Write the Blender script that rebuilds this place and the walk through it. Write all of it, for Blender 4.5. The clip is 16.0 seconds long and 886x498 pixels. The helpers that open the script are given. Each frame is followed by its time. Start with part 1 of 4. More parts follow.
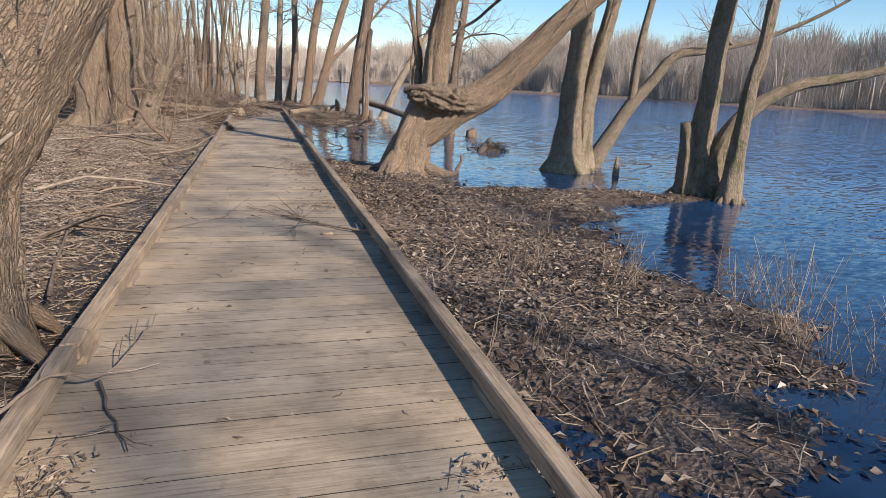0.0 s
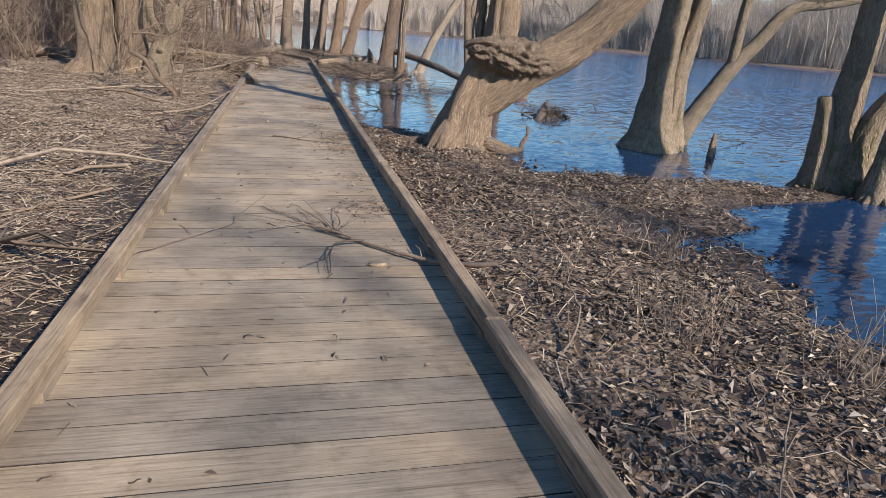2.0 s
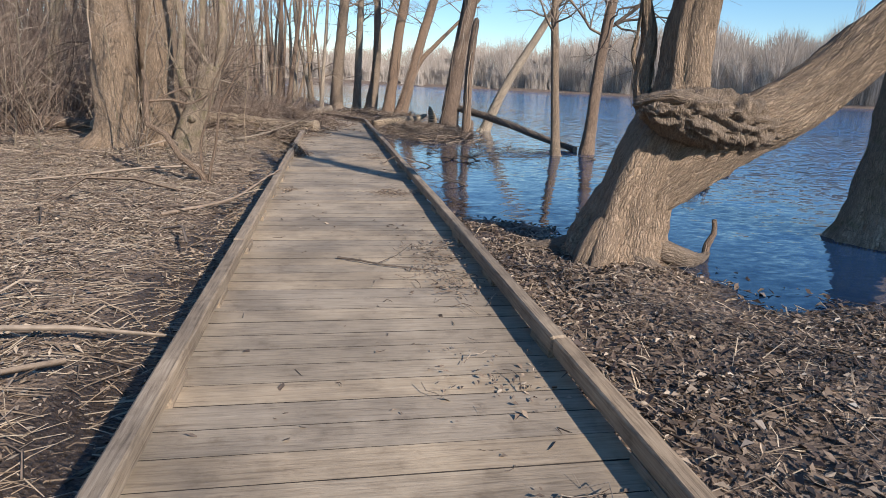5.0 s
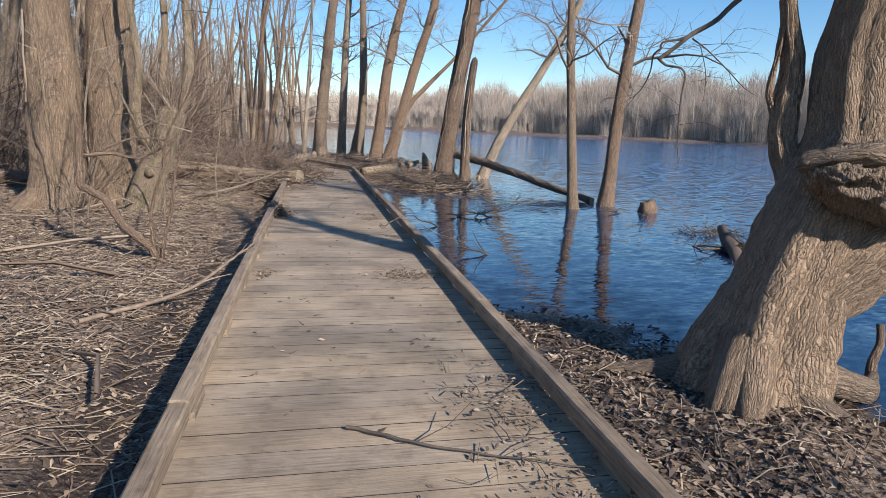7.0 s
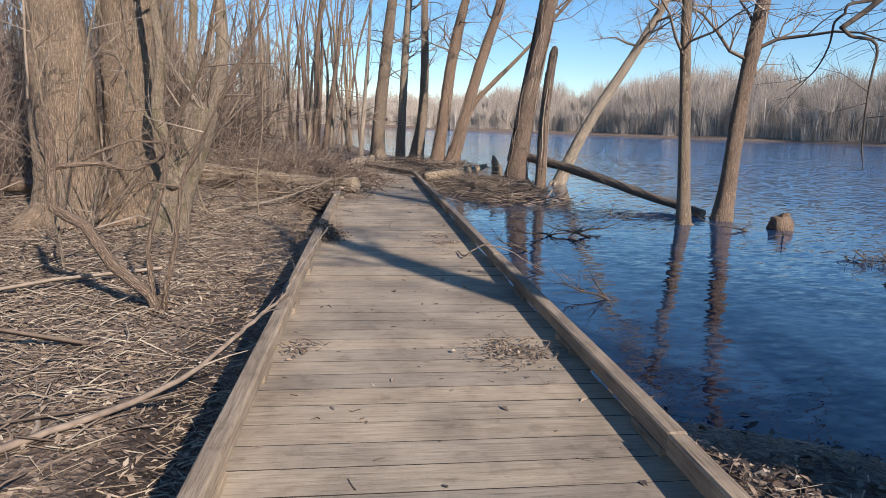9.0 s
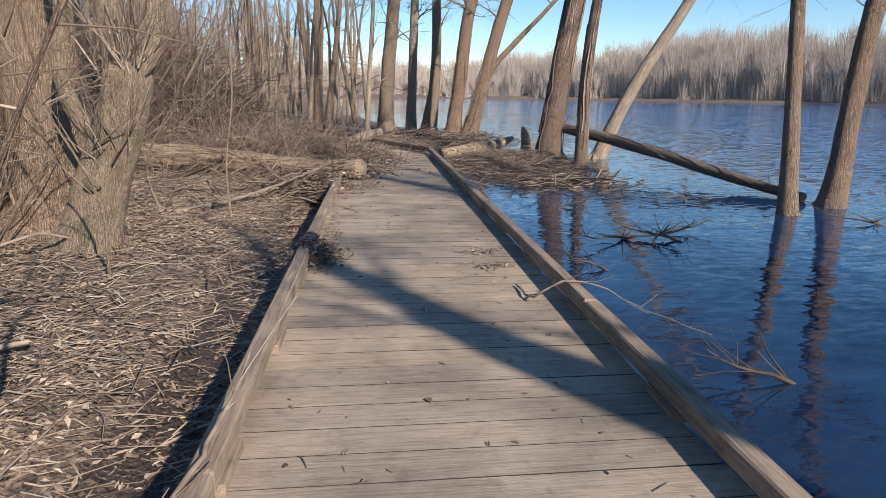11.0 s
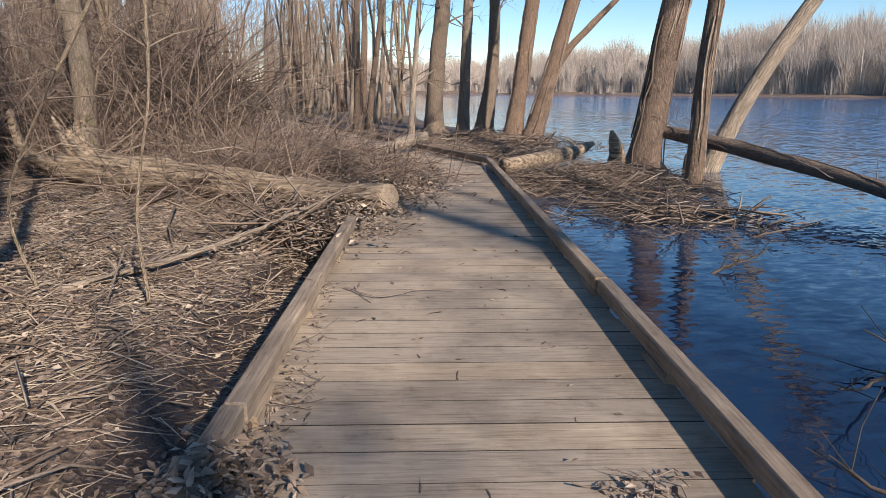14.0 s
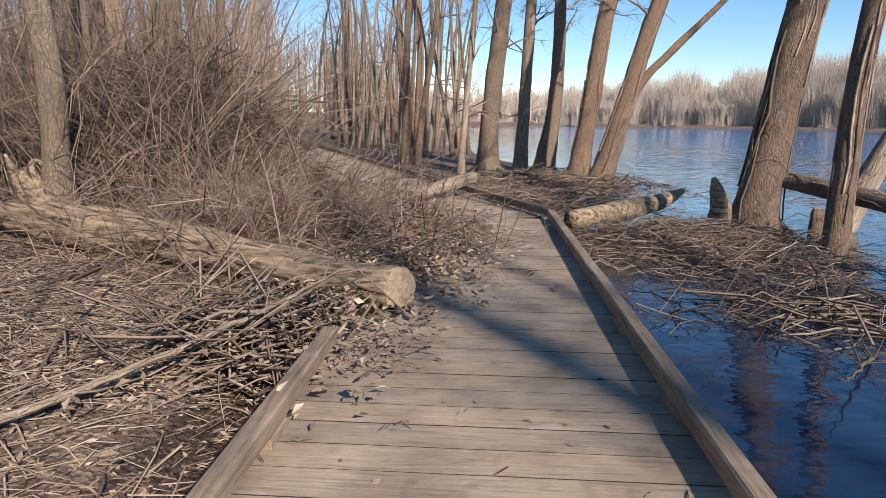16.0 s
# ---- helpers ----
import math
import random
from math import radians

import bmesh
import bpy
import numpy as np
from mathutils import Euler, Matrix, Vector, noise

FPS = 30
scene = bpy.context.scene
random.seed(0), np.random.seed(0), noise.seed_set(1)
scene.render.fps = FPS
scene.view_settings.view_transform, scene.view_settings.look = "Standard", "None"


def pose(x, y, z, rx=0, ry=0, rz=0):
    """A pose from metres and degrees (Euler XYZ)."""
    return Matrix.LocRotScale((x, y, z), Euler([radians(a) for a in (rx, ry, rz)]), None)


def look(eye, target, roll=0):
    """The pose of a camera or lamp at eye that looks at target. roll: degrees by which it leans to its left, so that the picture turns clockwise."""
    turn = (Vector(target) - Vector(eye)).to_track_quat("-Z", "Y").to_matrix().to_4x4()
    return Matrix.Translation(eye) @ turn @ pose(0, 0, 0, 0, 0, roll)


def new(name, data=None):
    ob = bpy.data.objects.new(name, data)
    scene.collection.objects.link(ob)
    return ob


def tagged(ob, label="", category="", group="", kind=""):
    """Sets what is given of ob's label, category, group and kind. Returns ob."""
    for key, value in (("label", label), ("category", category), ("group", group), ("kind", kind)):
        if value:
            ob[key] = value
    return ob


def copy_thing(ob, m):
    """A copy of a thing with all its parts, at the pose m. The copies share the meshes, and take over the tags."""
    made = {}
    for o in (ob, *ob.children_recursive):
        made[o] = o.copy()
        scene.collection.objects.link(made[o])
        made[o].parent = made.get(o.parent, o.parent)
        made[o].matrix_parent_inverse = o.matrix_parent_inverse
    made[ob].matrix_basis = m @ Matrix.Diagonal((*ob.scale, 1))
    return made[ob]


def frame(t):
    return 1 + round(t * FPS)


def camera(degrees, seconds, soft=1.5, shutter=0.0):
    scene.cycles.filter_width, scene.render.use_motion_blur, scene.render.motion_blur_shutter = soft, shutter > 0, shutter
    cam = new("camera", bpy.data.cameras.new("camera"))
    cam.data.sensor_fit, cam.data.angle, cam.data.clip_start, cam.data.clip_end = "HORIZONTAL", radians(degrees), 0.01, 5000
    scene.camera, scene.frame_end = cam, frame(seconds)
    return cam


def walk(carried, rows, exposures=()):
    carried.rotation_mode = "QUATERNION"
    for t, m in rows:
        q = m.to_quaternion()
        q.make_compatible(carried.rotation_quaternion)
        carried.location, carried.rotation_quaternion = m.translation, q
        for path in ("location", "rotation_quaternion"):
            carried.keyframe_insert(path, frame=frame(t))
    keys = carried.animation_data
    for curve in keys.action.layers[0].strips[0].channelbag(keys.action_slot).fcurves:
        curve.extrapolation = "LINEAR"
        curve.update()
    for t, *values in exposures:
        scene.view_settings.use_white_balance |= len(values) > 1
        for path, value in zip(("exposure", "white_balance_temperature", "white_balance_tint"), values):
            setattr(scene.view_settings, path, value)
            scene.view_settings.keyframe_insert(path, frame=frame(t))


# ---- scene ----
cam = camera(70.9, 16.0, soft=0.65)
METRES, EYE, TILT, LEAN, TURN = 17.9, 1.5, 0.0, 0.0, -16.9
ROWS = [
    (0.0, 0.0, 0.0, 0.0, 0.75, -14.85, -2.9),
    (0.5, -0.0077, 0.0282, -0.0006, -2.97, -15.39, -2.47),
    (1.0, -0.0162, 0.0567, -0.0006, 0.74, -16.85, -4.3),
    (1.5, -0.0244, 0.0844, -0.0, -1.81, -17.3, -2.97),
    (2.0, -0.0321, 0.1133, -0.0003, 3.32, -19.21, -4.44),
    (2.5, -0.0419, 0.1414, -0.0008, 5.47, -18.67, -2.07),
    (3.0, -0.0485, 0.172, -0.0019, 7.41, -19.42, -2.97),
    (3.5, -0.0589, 0.2013, -0.0022, 10.75, -16.42, -1.77),
    (6.0, -0.1198, 0.3457, -0.0031, 4.42, -13.65, -3.18),
    (6.5, -0.128, 0.3711, -0.0021, 6.24, -11.92, -4.77),
    (7.0, -0.1363, 0.3989, -0.0009, 5.03, -11.09, -2.21),
    (7.5, -0.1434, 0.4263, -0.0011, 6.88, -9.58, -1.52),
    (8.0, -0.1531, 0.4597, -0.0029, 4.65, -9.86, -2.56),
    (8.5, -0.1594, 0.4838, -0.0032, 1.38, -10.44, -1.11),
    (9.0, -0.1718, 0.5137, -0.0039, 10.05, -11.15, -1.7),
    (11.5, -0.2189, 0.6743, -0.0065, 10.73, -14.93, -0.5),
    (12.0, -0.2239, 0.7015, -0.0072, 12.33, -15.74, -1.26),
    (12.5, -0.2325, 0.7317, -0.0073, 14.26, -14.36, -0.9),
    (13.0, -0.2382, 0.7624, -0.0074, 14.64, -14.36, 0.33),
    (13.5, -0.2493, 0.7948, -0.0081, 16.54, -14.89, -0.98),
    (14.0, -0.2565, 0.8263, -0.0082, 15.32, -14.26, -0.16),
    (14.5, -0.265, 0.8569, -0.0074, 18.18, -14.28, -0.54),
    (15.0, -0.271, 0.8906, -0.0064, 14.48, -11.44, -0.91),
    (15.5, -0.277, 0.9208, -0.0056, 19.07, -10.96, -2.11),
    (16.0, -0.2851, 0.9545, -0.006, 20.7, -11.59, -0.51),
]
walk(cam, [(t, pose(0, 0, EYE, TILT, LEAN, TURN) @ pose(METRES * x, METRES * y, METRES * z, 90 + pitch, roll, yaw)) for t, x, y, z, yaw, pitch, roll in ROWS], exposures=[(0.0, 0.5, 6850, 13), (3.5, 0.46, 6500, 11), (7.0, 0.4, 6500, 12), (9.0, 0.4, 6550, 13), (12.5, 0.46, 6700, 14), (16.0, 0.46, 6850, 15)])

# ---- world, sun ----
SUN_EL, SUN_AZ = radians(31), math.atan2(0.49, -0.87)
sun_dir = Vector((math.sin(SUN_AZ) * math.cos(SUN_EL), math.cos(SUN_AZ) * math.cos(SUN_EL), math.sin(SUN_EL)))
world = bpy.data.worlds.new("sky")
scene.world = world
world.use_nodes = True
wt = world.node_tree
sky = wt.nodes.new("ShaderNodeTexSky")
sky.sky_type, sky.sun_disc = "NISHITA", False
sky.sun_elevation, sky.sun_rotation = SUN_EL, SUN_AZ
sky.air_density, sky.dust_density, sky.ozone_density = 1.0, 0.1, 4.0
vivid = wt.nodes.new("ShaderNodeHueSaturation")
vivid.inputs["Saturation"].default_value = 1.2
wt.links.new(sky.outputs[0], vivid.inputs["Color"])
wt.links.new(vivid.outputs[0], wt.nodes["Background"].inputs[0])
wt.nodes["Background"].inputs[1].default_value = 0.118
sun_data = bpy.data.lights.new("sun", "SUN")
sun_data.energy, sun_data.angle, sun_data.color = 5.0, radians(1.1), (1.0, 0.94, 0.86)
sun = new("sun", sun_data)
sun.matrix_world = look(sun_dir * 60, (0, 0, 0))


# ---- materials ----
def material(name):
    m = bpy.data.materials.new(name)
    m.use_nodes = True
    return m, m.node_tree, m.node_tree.nodes["Principled BSDF"]


def node(nt, kind, **values):
    n = nt.nodes.new("ShaderNode" + kind)
    for k, v in values.items():
        n.inputs[k.replace("_", " ")].default_value = v
    return n


def ramp(nt, fac, *stops):
    r = nt.nodes.new("ShaderNodeValToRGB")
    e = r.color_ramp.elements
    while len(e) < len(stops):
        e.new(0.5)
    for i, (p, c) in enumerate(stops):
        e[i].position, e[i].color = p, (*c, 1)
    nt.links.new(fac, r.inputs[0])
    return r.outputs[0]


def coords(nt, scale=(1, 1, 1), world_space=False):
    tc = nt.nodes.new("ShaderNodeNewGeometry" if world_space else "ShaderNodeTexCoord")
    mp = node(nt, "Mapping", Scale=scale)
    nt.links.new(tc.outputs["Position" if world_space else "Object"], mp.inputs[0])
    return mp.outputs[0]


def noise_tex(nt, vec, scale, detail=5.0, rough=0.55, dist=0.0):
    n = node(nt, "TexNoise", Scale=scale, Detail=detail, Roughness=rough, Distortion=dist)
    nt.links.new(vec, n.inputs["Vector"])
    return n.outputs[0]


def mix(nt, fac, a, b, kind="MIX"):
    m = nt.nodes.new("ShaderNodeMixRGB")
    m.blend_type = kind
    for sock, v in zip(m.inputs, (fac, a, b)):
        if isinstance(v, (int, float)):
            sock.default_value = v
        elif isinstance(v, tuple):
            sock.default_value = (*v, 1)
        else:
            nt.links.new(v, sock)
    return m.outputs[0]


def bump(nt, bsdf, height, strength, distance):
    b = node(nt, "Bump", Strength=strength, Distance=distance)
    nt.links.new(height, b.inputs["Height"])
    nt.links.new(b.outputs[0], bsdf.inputs["Normal"])


def bark(name, dark, mid, light, moss=0.0, ridge=34.0):
    """Furrowed bark: long plates that follow each stem, with dark cracks between."""
    m, nt, b = material(name)
    grain = nt.nodes.new("ShaderNodeAttribute")
    grain.attribute_name = "grain"
    v2 = grain.outputs["Vector"]
    warp = mix(nt, 0.06, v2, noise_tex(nt, v2, 9, 5, 0.65))
    squash = node(nt, "Mapping", Scale=(1, 1, 0.17))
    nt.links.new(warp, squash.inputs[0])
    vor = node(nt, "TexVoronoi", Scale=ridge * 1.9)
    vor.feature = "DISTANCE_TO_EDGE"
    nt.links.new(squash.outputs[0], vor.inputs["Vector"])
    cell = node(nt, "TexVoronoi", Scale=ridge * 1.9)
    nt.links.new(squash.outputs[0], cell.inputs["Vector"])
    plates = ramp(nt, vor.outputs["Distance"], (0.0, (0, 0, 0)), (0.09, (0.5, 0.5, 0.5)), (0.28, (1, 1, 1)))
    strand = node(nt, "Mapping", Scale=(1, 1, 0.12))
    nt.links.new(v2, strand.inputs[0])
    ridges = noise_tex(nt, strand.outputs[0], ridge * 2.2, 6, 0.65, 0.3)
    patch = noise_tex(nt, v2, 2.3, 4)
    fine = noise_tex(nt, v2, 90, 4, 0.65)
    col = ramp(nt, mix(nt, 0.45, ridges, fine), (0.36, tuple(0.5 * (p + q) for p, q in zip(dark, mid))), (0.5, mid), (0.64, light))
    col = mix(nt, 1.0, col, ramp(nt, cell.outputs["Color"], (0.1, (0.78, 0.76, 0.74)), (0.9, (1.14, 1.12, 1.1))), "MULTIPLY")
    col = mix(nt, mix(nt, 1.0, ramp(nt, plates, (0.0, (0.75, 0.75, 0.75)), (0.5, (0, 0, 0))), ramp(nt, noise_tex(nt, v2, 14, 4), (0.35, (0.1, 0.1, 0.1)), (0.6, (1, 1, 1))), "MULTIPLY"), col, dark)
    col = mix(nt, ramp(nt, patch, (0.45, (0, 0, 0)), (0.75, (0.45, 0.45, 0.45))), col, tuple(c * 1.2 for c in mid))
    if moss:
        spots = ramp(nt, noise_tex(nt, v2, 5.5, 5), (0.52, (0, 0, 0)), (0.62, (moss, moss, moss)))
        col = mix(nt, spots, col, (0.11, 0.12, 0.03))
    info = nt.nodes.new("ShaderNodeObjectInfo")
    tint = ramp(nt, info.outputs["Random"], (0.0, (0.82, 0.8, 0.8)), (0.5, (1, 0.97, 0.93)), (1.0, (1.12, 1.04, 0.95)))
    col = mix(nt, 1.0, col, tint, "MULTIPLY")
    nt.links.new(col, b.inputs["Base Color"])
    b.inputs["Roughness"].default_value = 0.93
    bump(nt, b, mix(nt, 0.4, mix(nt, 0.35, ridges, fine), plates), 1.0, 0.03)
    return m


BARK = bark("bark", (0.075, 0.055, 0.04), (0.265, 0.2, 0.145), (0.43, 0.345, 0.26))
BARK_RED = bark("bark_red", (0.05, 0.034, 0.025), (0.25, 0.175, 0.125), (0.43, 0.325, 0.24))
BARK_GREY = bark("bark_grey", (0.09, 0.07, 0.052), (0.34, 0.27, 0.198), (0.48, 0.39, 0.295), 0.35, 40)
BARK_PALE = bark("bark_pale", (0.16, 0.125, 0.09), (0.34, 0.275, 0.205), (0.47, 0.4, 0.31), 0.0, 14)
BARK_MOSS = bark("bark_moss", (0.08, 0.062, 0.045), (0.34, 0.262, 0.185), (0.47, 0.38, 0.28), 0.5, 34)


def islands(name, *stops, rough=0.9, grain=0.0):
    m, nt, b = material(name)
    g = nt.nodes.new("ShaderNodeNewGeometry")
    col = ramp(nt, g.outputs["Random Per Island"], *stops)
    if grain:
        n = noise_tex(nt, coords(nt, (1, 1, 1), True), grain, 4)
        col = mix(nt, 1.0, col, ramp(nt, n, (0.3, (0.65, 0.62, 0.6)), (0.7, (1.15, 1.12, 1.1))), "MULTIPLY")
    nt.links.new(col, b.inputs["Base Color"])
    b.inputs["Roughness"].default_value = rough
    return m


TWIG = islands("twig", (0.0, (0.11, 0.08, 0.06)), (0.5, (0.23, 0.17, 0.125)), (1.0, (0.38, 0.31, 0.24)), grain=14.0)
TWIG_DARK = islands("twig_dark", (0.0, (0.05, 0.038, 0.03)), (1.0, (0.16, 0.12, 0.09)), grain=14.0)
SHRUB = islands("shrub_stem", (0.0, (0.1, 0.066, 0.05)), (0.5, (0.23, 0.165, 0.125)), (1.0, (0.42, 0.335, 0.255)), grain=10.0)
STRAW = islands("straw", (0.0, (0.17, 0.12, 0.08)), (0.5, (0.36, 0.27, 0.18)), (1.0, (0.56, 0.46, 0.33)), grain=20.0)
LEAF = islands("dead_leaf", (0.0, (0.075, 0.052, 0.037)), (0.4, (0.2, 0.145, 0.105)), (0.75, (0.33, 0.25, 0.18)), (1.0, (0.52, 0.425, 0.32)), rough=0.8, grain=30.0)
LEAF_DAMP = islands("damp_leaf", (0.0, (0.05, 0.035, 0.025)), (0.4, (0.13, 0.092, 0.065)), (0.75, (0.24, 0.18, 0.13)), (1.0, (0.46, 0.37, 0.275)), rough=0.65, grain=30.0)
LEAF_WET = islands("wet_leaf", (0.0, (0.035, 0.025, 0.02)), (0.5, (0.1, 0.068, 0.05)), (1.0, (0.24, 0.175, 0.12)), rough=0.45, grain=30.0)
# Distance haze is put into these paler stem colours.
FAR_WOOD_HAZED = islands("far_wood_hazed", (0.0, (0.2, 0.16, 0.13)), (0.5, (0.36, 0.295, 0.24)), (1.0, (0.56, 0.47, 0.39)))


def deck_wood(name, along, base, light, dark):
    m, nt, b = material(name)
    info = nt.nodes.new("ShaderNodeObjectInfo")
    s = [1.0, 1.0, 1.0]
    s[along] = 0.05
    tc = nt.nodes.new("ShaderNodeTexCoord")
    add = nt.nodes.new("ShaderNodeVectorMath")
    mul = nt.nodes.new("ShaderNodeMath")
    mul.operation, mul.inputs[1].default_value = "MULTIPLY", 37.0
    nt.links.new(info.outputs["Random"], mul.inputs[0])
    nt.links.new(tc.outputs["Object"], add.inputs[0])
    nt.links.new(mul.outputs[0], add.inputs[1])
    mp = node(nt, "Mapping", Scale=tuple(s))
    nt.links.new(add.outputs[0], mp.inputs[0])
    grain = noise_tex(nt, mp.outputs[0], 75, 6, 0.65, 0.4)
    broad = noise_tex(nt, coords(nt, (1, 1, 1), True), 1.7, 6, 0.6)
    blot = noise_tex(nt, coords(nt, (1, 1, 1), True), 9, 5, 0.6)
    col = ramp(nt, grain, (0.3, dark), (0.47, base), (0.7, light))
    col = mix(nt, 1.0, col, ramp(nt, broad, (0.36, (0.64, 0.62, 0.6)), (0.62, (1.1, 1.07, 1.02))), "MULTIPLY")
    col = mix(nt, 1.0, col, ramp(nt, blot, (0.28, (0.72, 0.7, 0.68)), (0.45, (1, 1, 1))), "MULTIPLY")
    col = mix(nt, 1.0, col, ramp(nt, info.outputs["Random"], (0.0, (0.86, 0.87, 0.9)), (0.5, (1, 1, 1)), (1.0, (1.1, 1.06, 1.0))), "MULTIPLY")
    nt.links.new(col, b.inputs["Base Color"])
    b.inputs["Roughness"].default_value = 0.85
    bump(nt, b, grain, 0.5, 0.006)
    return m


PLANK = deck_wood("weathered_plank", 0, (0.35, 0.28, 0.205), (0.43, 0.35, 0.265), (0.22, 0.17, 0.122))
BEAM = deck_wood("weathered_beam", 1, (0.29, 0.22, 0.155), (0.41, 0.325, 0.24), (0.14, 0.105, 0.075))
BEAM_DARK = deck_wood("old_dark_beam", 1, (0.2, 0.15, 0.11), (0.28, 0.21, 0.15), (0.08, 0.055, 0.04))

m, nt, b = material("leaf_litter_soil")
v = coords(nt, (1, 1, 1), True)
vor = node(nt, "TexVoronoi", Scale=30.0)
vwarp = mix(nt, 0.06, v, noise_tex(nt, v, 9, 3))
nt.links.new(vwarp, vor.inputs["Vector"])
col = ramp(nt, vor.outputs["Color"], (0.15, (0.08, 0.056, 0.04)), (0.5, (0.2, 0.147, 0.108)), (0.85, (0.38, 0.295, 0.22)))
col = mix(nt, 1.0, col, ramp(nt, noise_tex(nt, v, 70, 3), (0.3, (0.55, 0.52, 0.5)), (0.7, (1.15, 1.1, 1.08))), "MULTIPLY")
col = mix(nt, 1.0, col, ramp(nt, noise_tex(nt, v, 0.9, 5), (0.35, (0.72, 0.68, 0.66)), (0.65, (1.1, 1.08, 1.05))), "MULTIPLY")
sep = nt.nodes.new("ShaderNodeSeparateXYZ")
nt.links.new(v, sep.inputs[0])
mr = node(nt, "MapRange")
mr.inputs[1].default_value, mr.inputs[2].default_value = -0.095, -0.03
nt.links.new(sep.outputs[2], mr.inputs[0])
# Low soil darkens: wet at the shore, painted kerb shade in the ditch.
wet = ramp(nt, mr.outputs[0], (0.0, (0, 0, 0)), (1.0, (1, 1, 1)))
col = mix(nt, wet, mix(nt, noise_tex(nt, v, 40, 4), (0.03, 0.022, 0.017), (0.085, 0.06, 0.045)), col)
nt.links.new(col, b.inputs["Base Color"])
nt.links.new(ramp(nt, wet, (0.0, (0.35, 0.35, 0.35)), (1.0, (0.95, 0.95, 0.95))), b.inputs["Roughness"])
bump(nt, b, mix(nt, 0.5, vor.outputs["Distance"], noise_tex(nt, v, 45, 4)), 0.9, 0.04)
SOIL = m

def slope(nt, vec, scale, detail, amount):
    """Two independent slopes, as a vector with no z."""
    n = node(nt, "TexNoise", Scale=scale, Detail=detail, Roughness=0.6, Distortion=0.5)
    nt.links.new(vec, n.inputs["Vector"])
    off = nt.nodes.new("ShaderNodeVectorMath")
    off.operation = "SUBTRACT"
    off.inputs[1].default_value = (0.5, 0.5, 0.5)
    nt.links.new(n.outputs["Color"], off.inputs[0])
    k = nt.nodes.new("ShaderNodeVectorMath")
    k.operation = "MULTIPLY"
    k.inputs[1].default_value = (amount, amount, 0)
    nt.links.new(off.outputs[0], k.inputs[0])
    return k.outputs[0]


m, nt, b = material("lake_water")
v = coords(nt, (1, 1, 1), True)
wind = node(nt, "Mapping", Rotation=(0, 0, radians(-35)), Scale=(0.55, 1.25, 1))
nt.links.new(v, wind.inputs[0])
total = nt.nodes.new("ShaderNodeVectorMath")
nt.links.new(slope(nt, wind.outputs[0], 11.0, 3, 0.26), total.inputs[0])
nt.links.new(slope(nt, wind.outputs[0], 3.2, 3, 0.12), total.inputs[1])
gust = node(nt, "MapRange")
gust.inputs[1].default_value, gust.inputs[2].default_value, gust.inputs[3].default_value, gust.inputs[4].default_value = 0.38, 0.62, 0.45, 1.0
nt.links.new(noise_tex(nt, v, 0.13, 4), gust.inputs[0])
sep = nt.nodes.new("ShaderNodeSeparateXYZ")
nt.links.new(v, sep.inputs[0])
lee = node(nt, "MapRange")
lee.inputs[1].default_value, lee.inputs[2].default_value, lee.inputs[3].default_value, lee.inputs[4].default_value = 2.0, 24.0, 0.9, 5.5
nt.links.new(sep.outputs[0], lee.inputs[0])
force = nt.nodes.new("ShaderNodeMath")
force.operation = "MULTIPLY"
nt.links.new(gust.outputs[0], force.inputs[0])
nt.links.new(lee.outputs[0], force.inputs[1])
tilt = nt.nodes.new("ShaderNodeVectorMath")
tilt.operation = "SCALE"
nt.links.new(total.outputs[0], tilt.inputs[0])
nt.links.new(force.outputs[0], tilt.inputs["Scale"])
stand = nt.nodes.new("ShaderNodeVectorMath")
stand.inputs[1].default_value = (0, 0, 1)
nt.links.new(tilt.outputs[0], stand.inputs[0])
unit = nt.nodes.new("ShaderNodeVectorMath")
unit.operation = "NORMALIZE"
nt.links.new(stand.outputs[0], unit.inputs[0])
nt.links.new(unit.outputs[0], b.inputs["Normal"])
# The sky's reflected blue is painted into the base colour, fading towards shore.
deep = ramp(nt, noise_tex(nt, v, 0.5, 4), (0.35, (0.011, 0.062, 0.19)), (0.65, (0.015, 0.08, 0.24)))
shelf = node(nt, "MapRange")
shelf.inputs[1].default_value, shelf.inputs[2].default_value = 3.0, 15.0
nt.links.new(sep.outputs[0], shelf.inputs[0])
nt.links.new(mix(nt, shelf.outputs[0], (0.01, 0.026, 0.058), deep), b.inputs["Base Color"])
b.inputs["Roughness"].default_value = 0.02
b.inputs["IOR"].default_value = 1.5
WATER = m

m, nt, b = material("joint_dirt")
nt.links.new(ramp(nt, noise_tex(nt, coords(nt, (1, 1, 1), True), 25, 4), (0.3, (0.012, 0.009, 0.007)), (0.7, (0.05, 0.037, 0.028))), b.inputs["Base Color"])
b.inputs["Roughness"].default_value = 0.95
JOINT_DIRT = m

m, nt, b = material("split_wood")
turned = node(nt, "Mapping", Rotation=(0, 0, radians(28)))
nt.links.new(coords(nt, (1, 1, 1), True), turned.inputs[0])
along = node(nt, "Mapping", Scale=(0.09, 1, 1))
nt.links.new(turned.outputs[0], along.inputs[0])
g = noise_tex(nt, along.outputs[0], 24, 6, 0.62, 0.4)
nt.links.new(ramp(nt, g, (0.36, (0.055, 0.037, 0.024)), (0.5, (0.25, 0.18, 0.115)), (0.7, (0.45, 0.35, 0.235))), b.inputs["Base Color"])
b.inputs["Roughness"].default_value = 0.9
bump(nt, b, g, 0.8, 0.03)
SPLIT = m
m, nt, b = material("fresh_cut_wood")
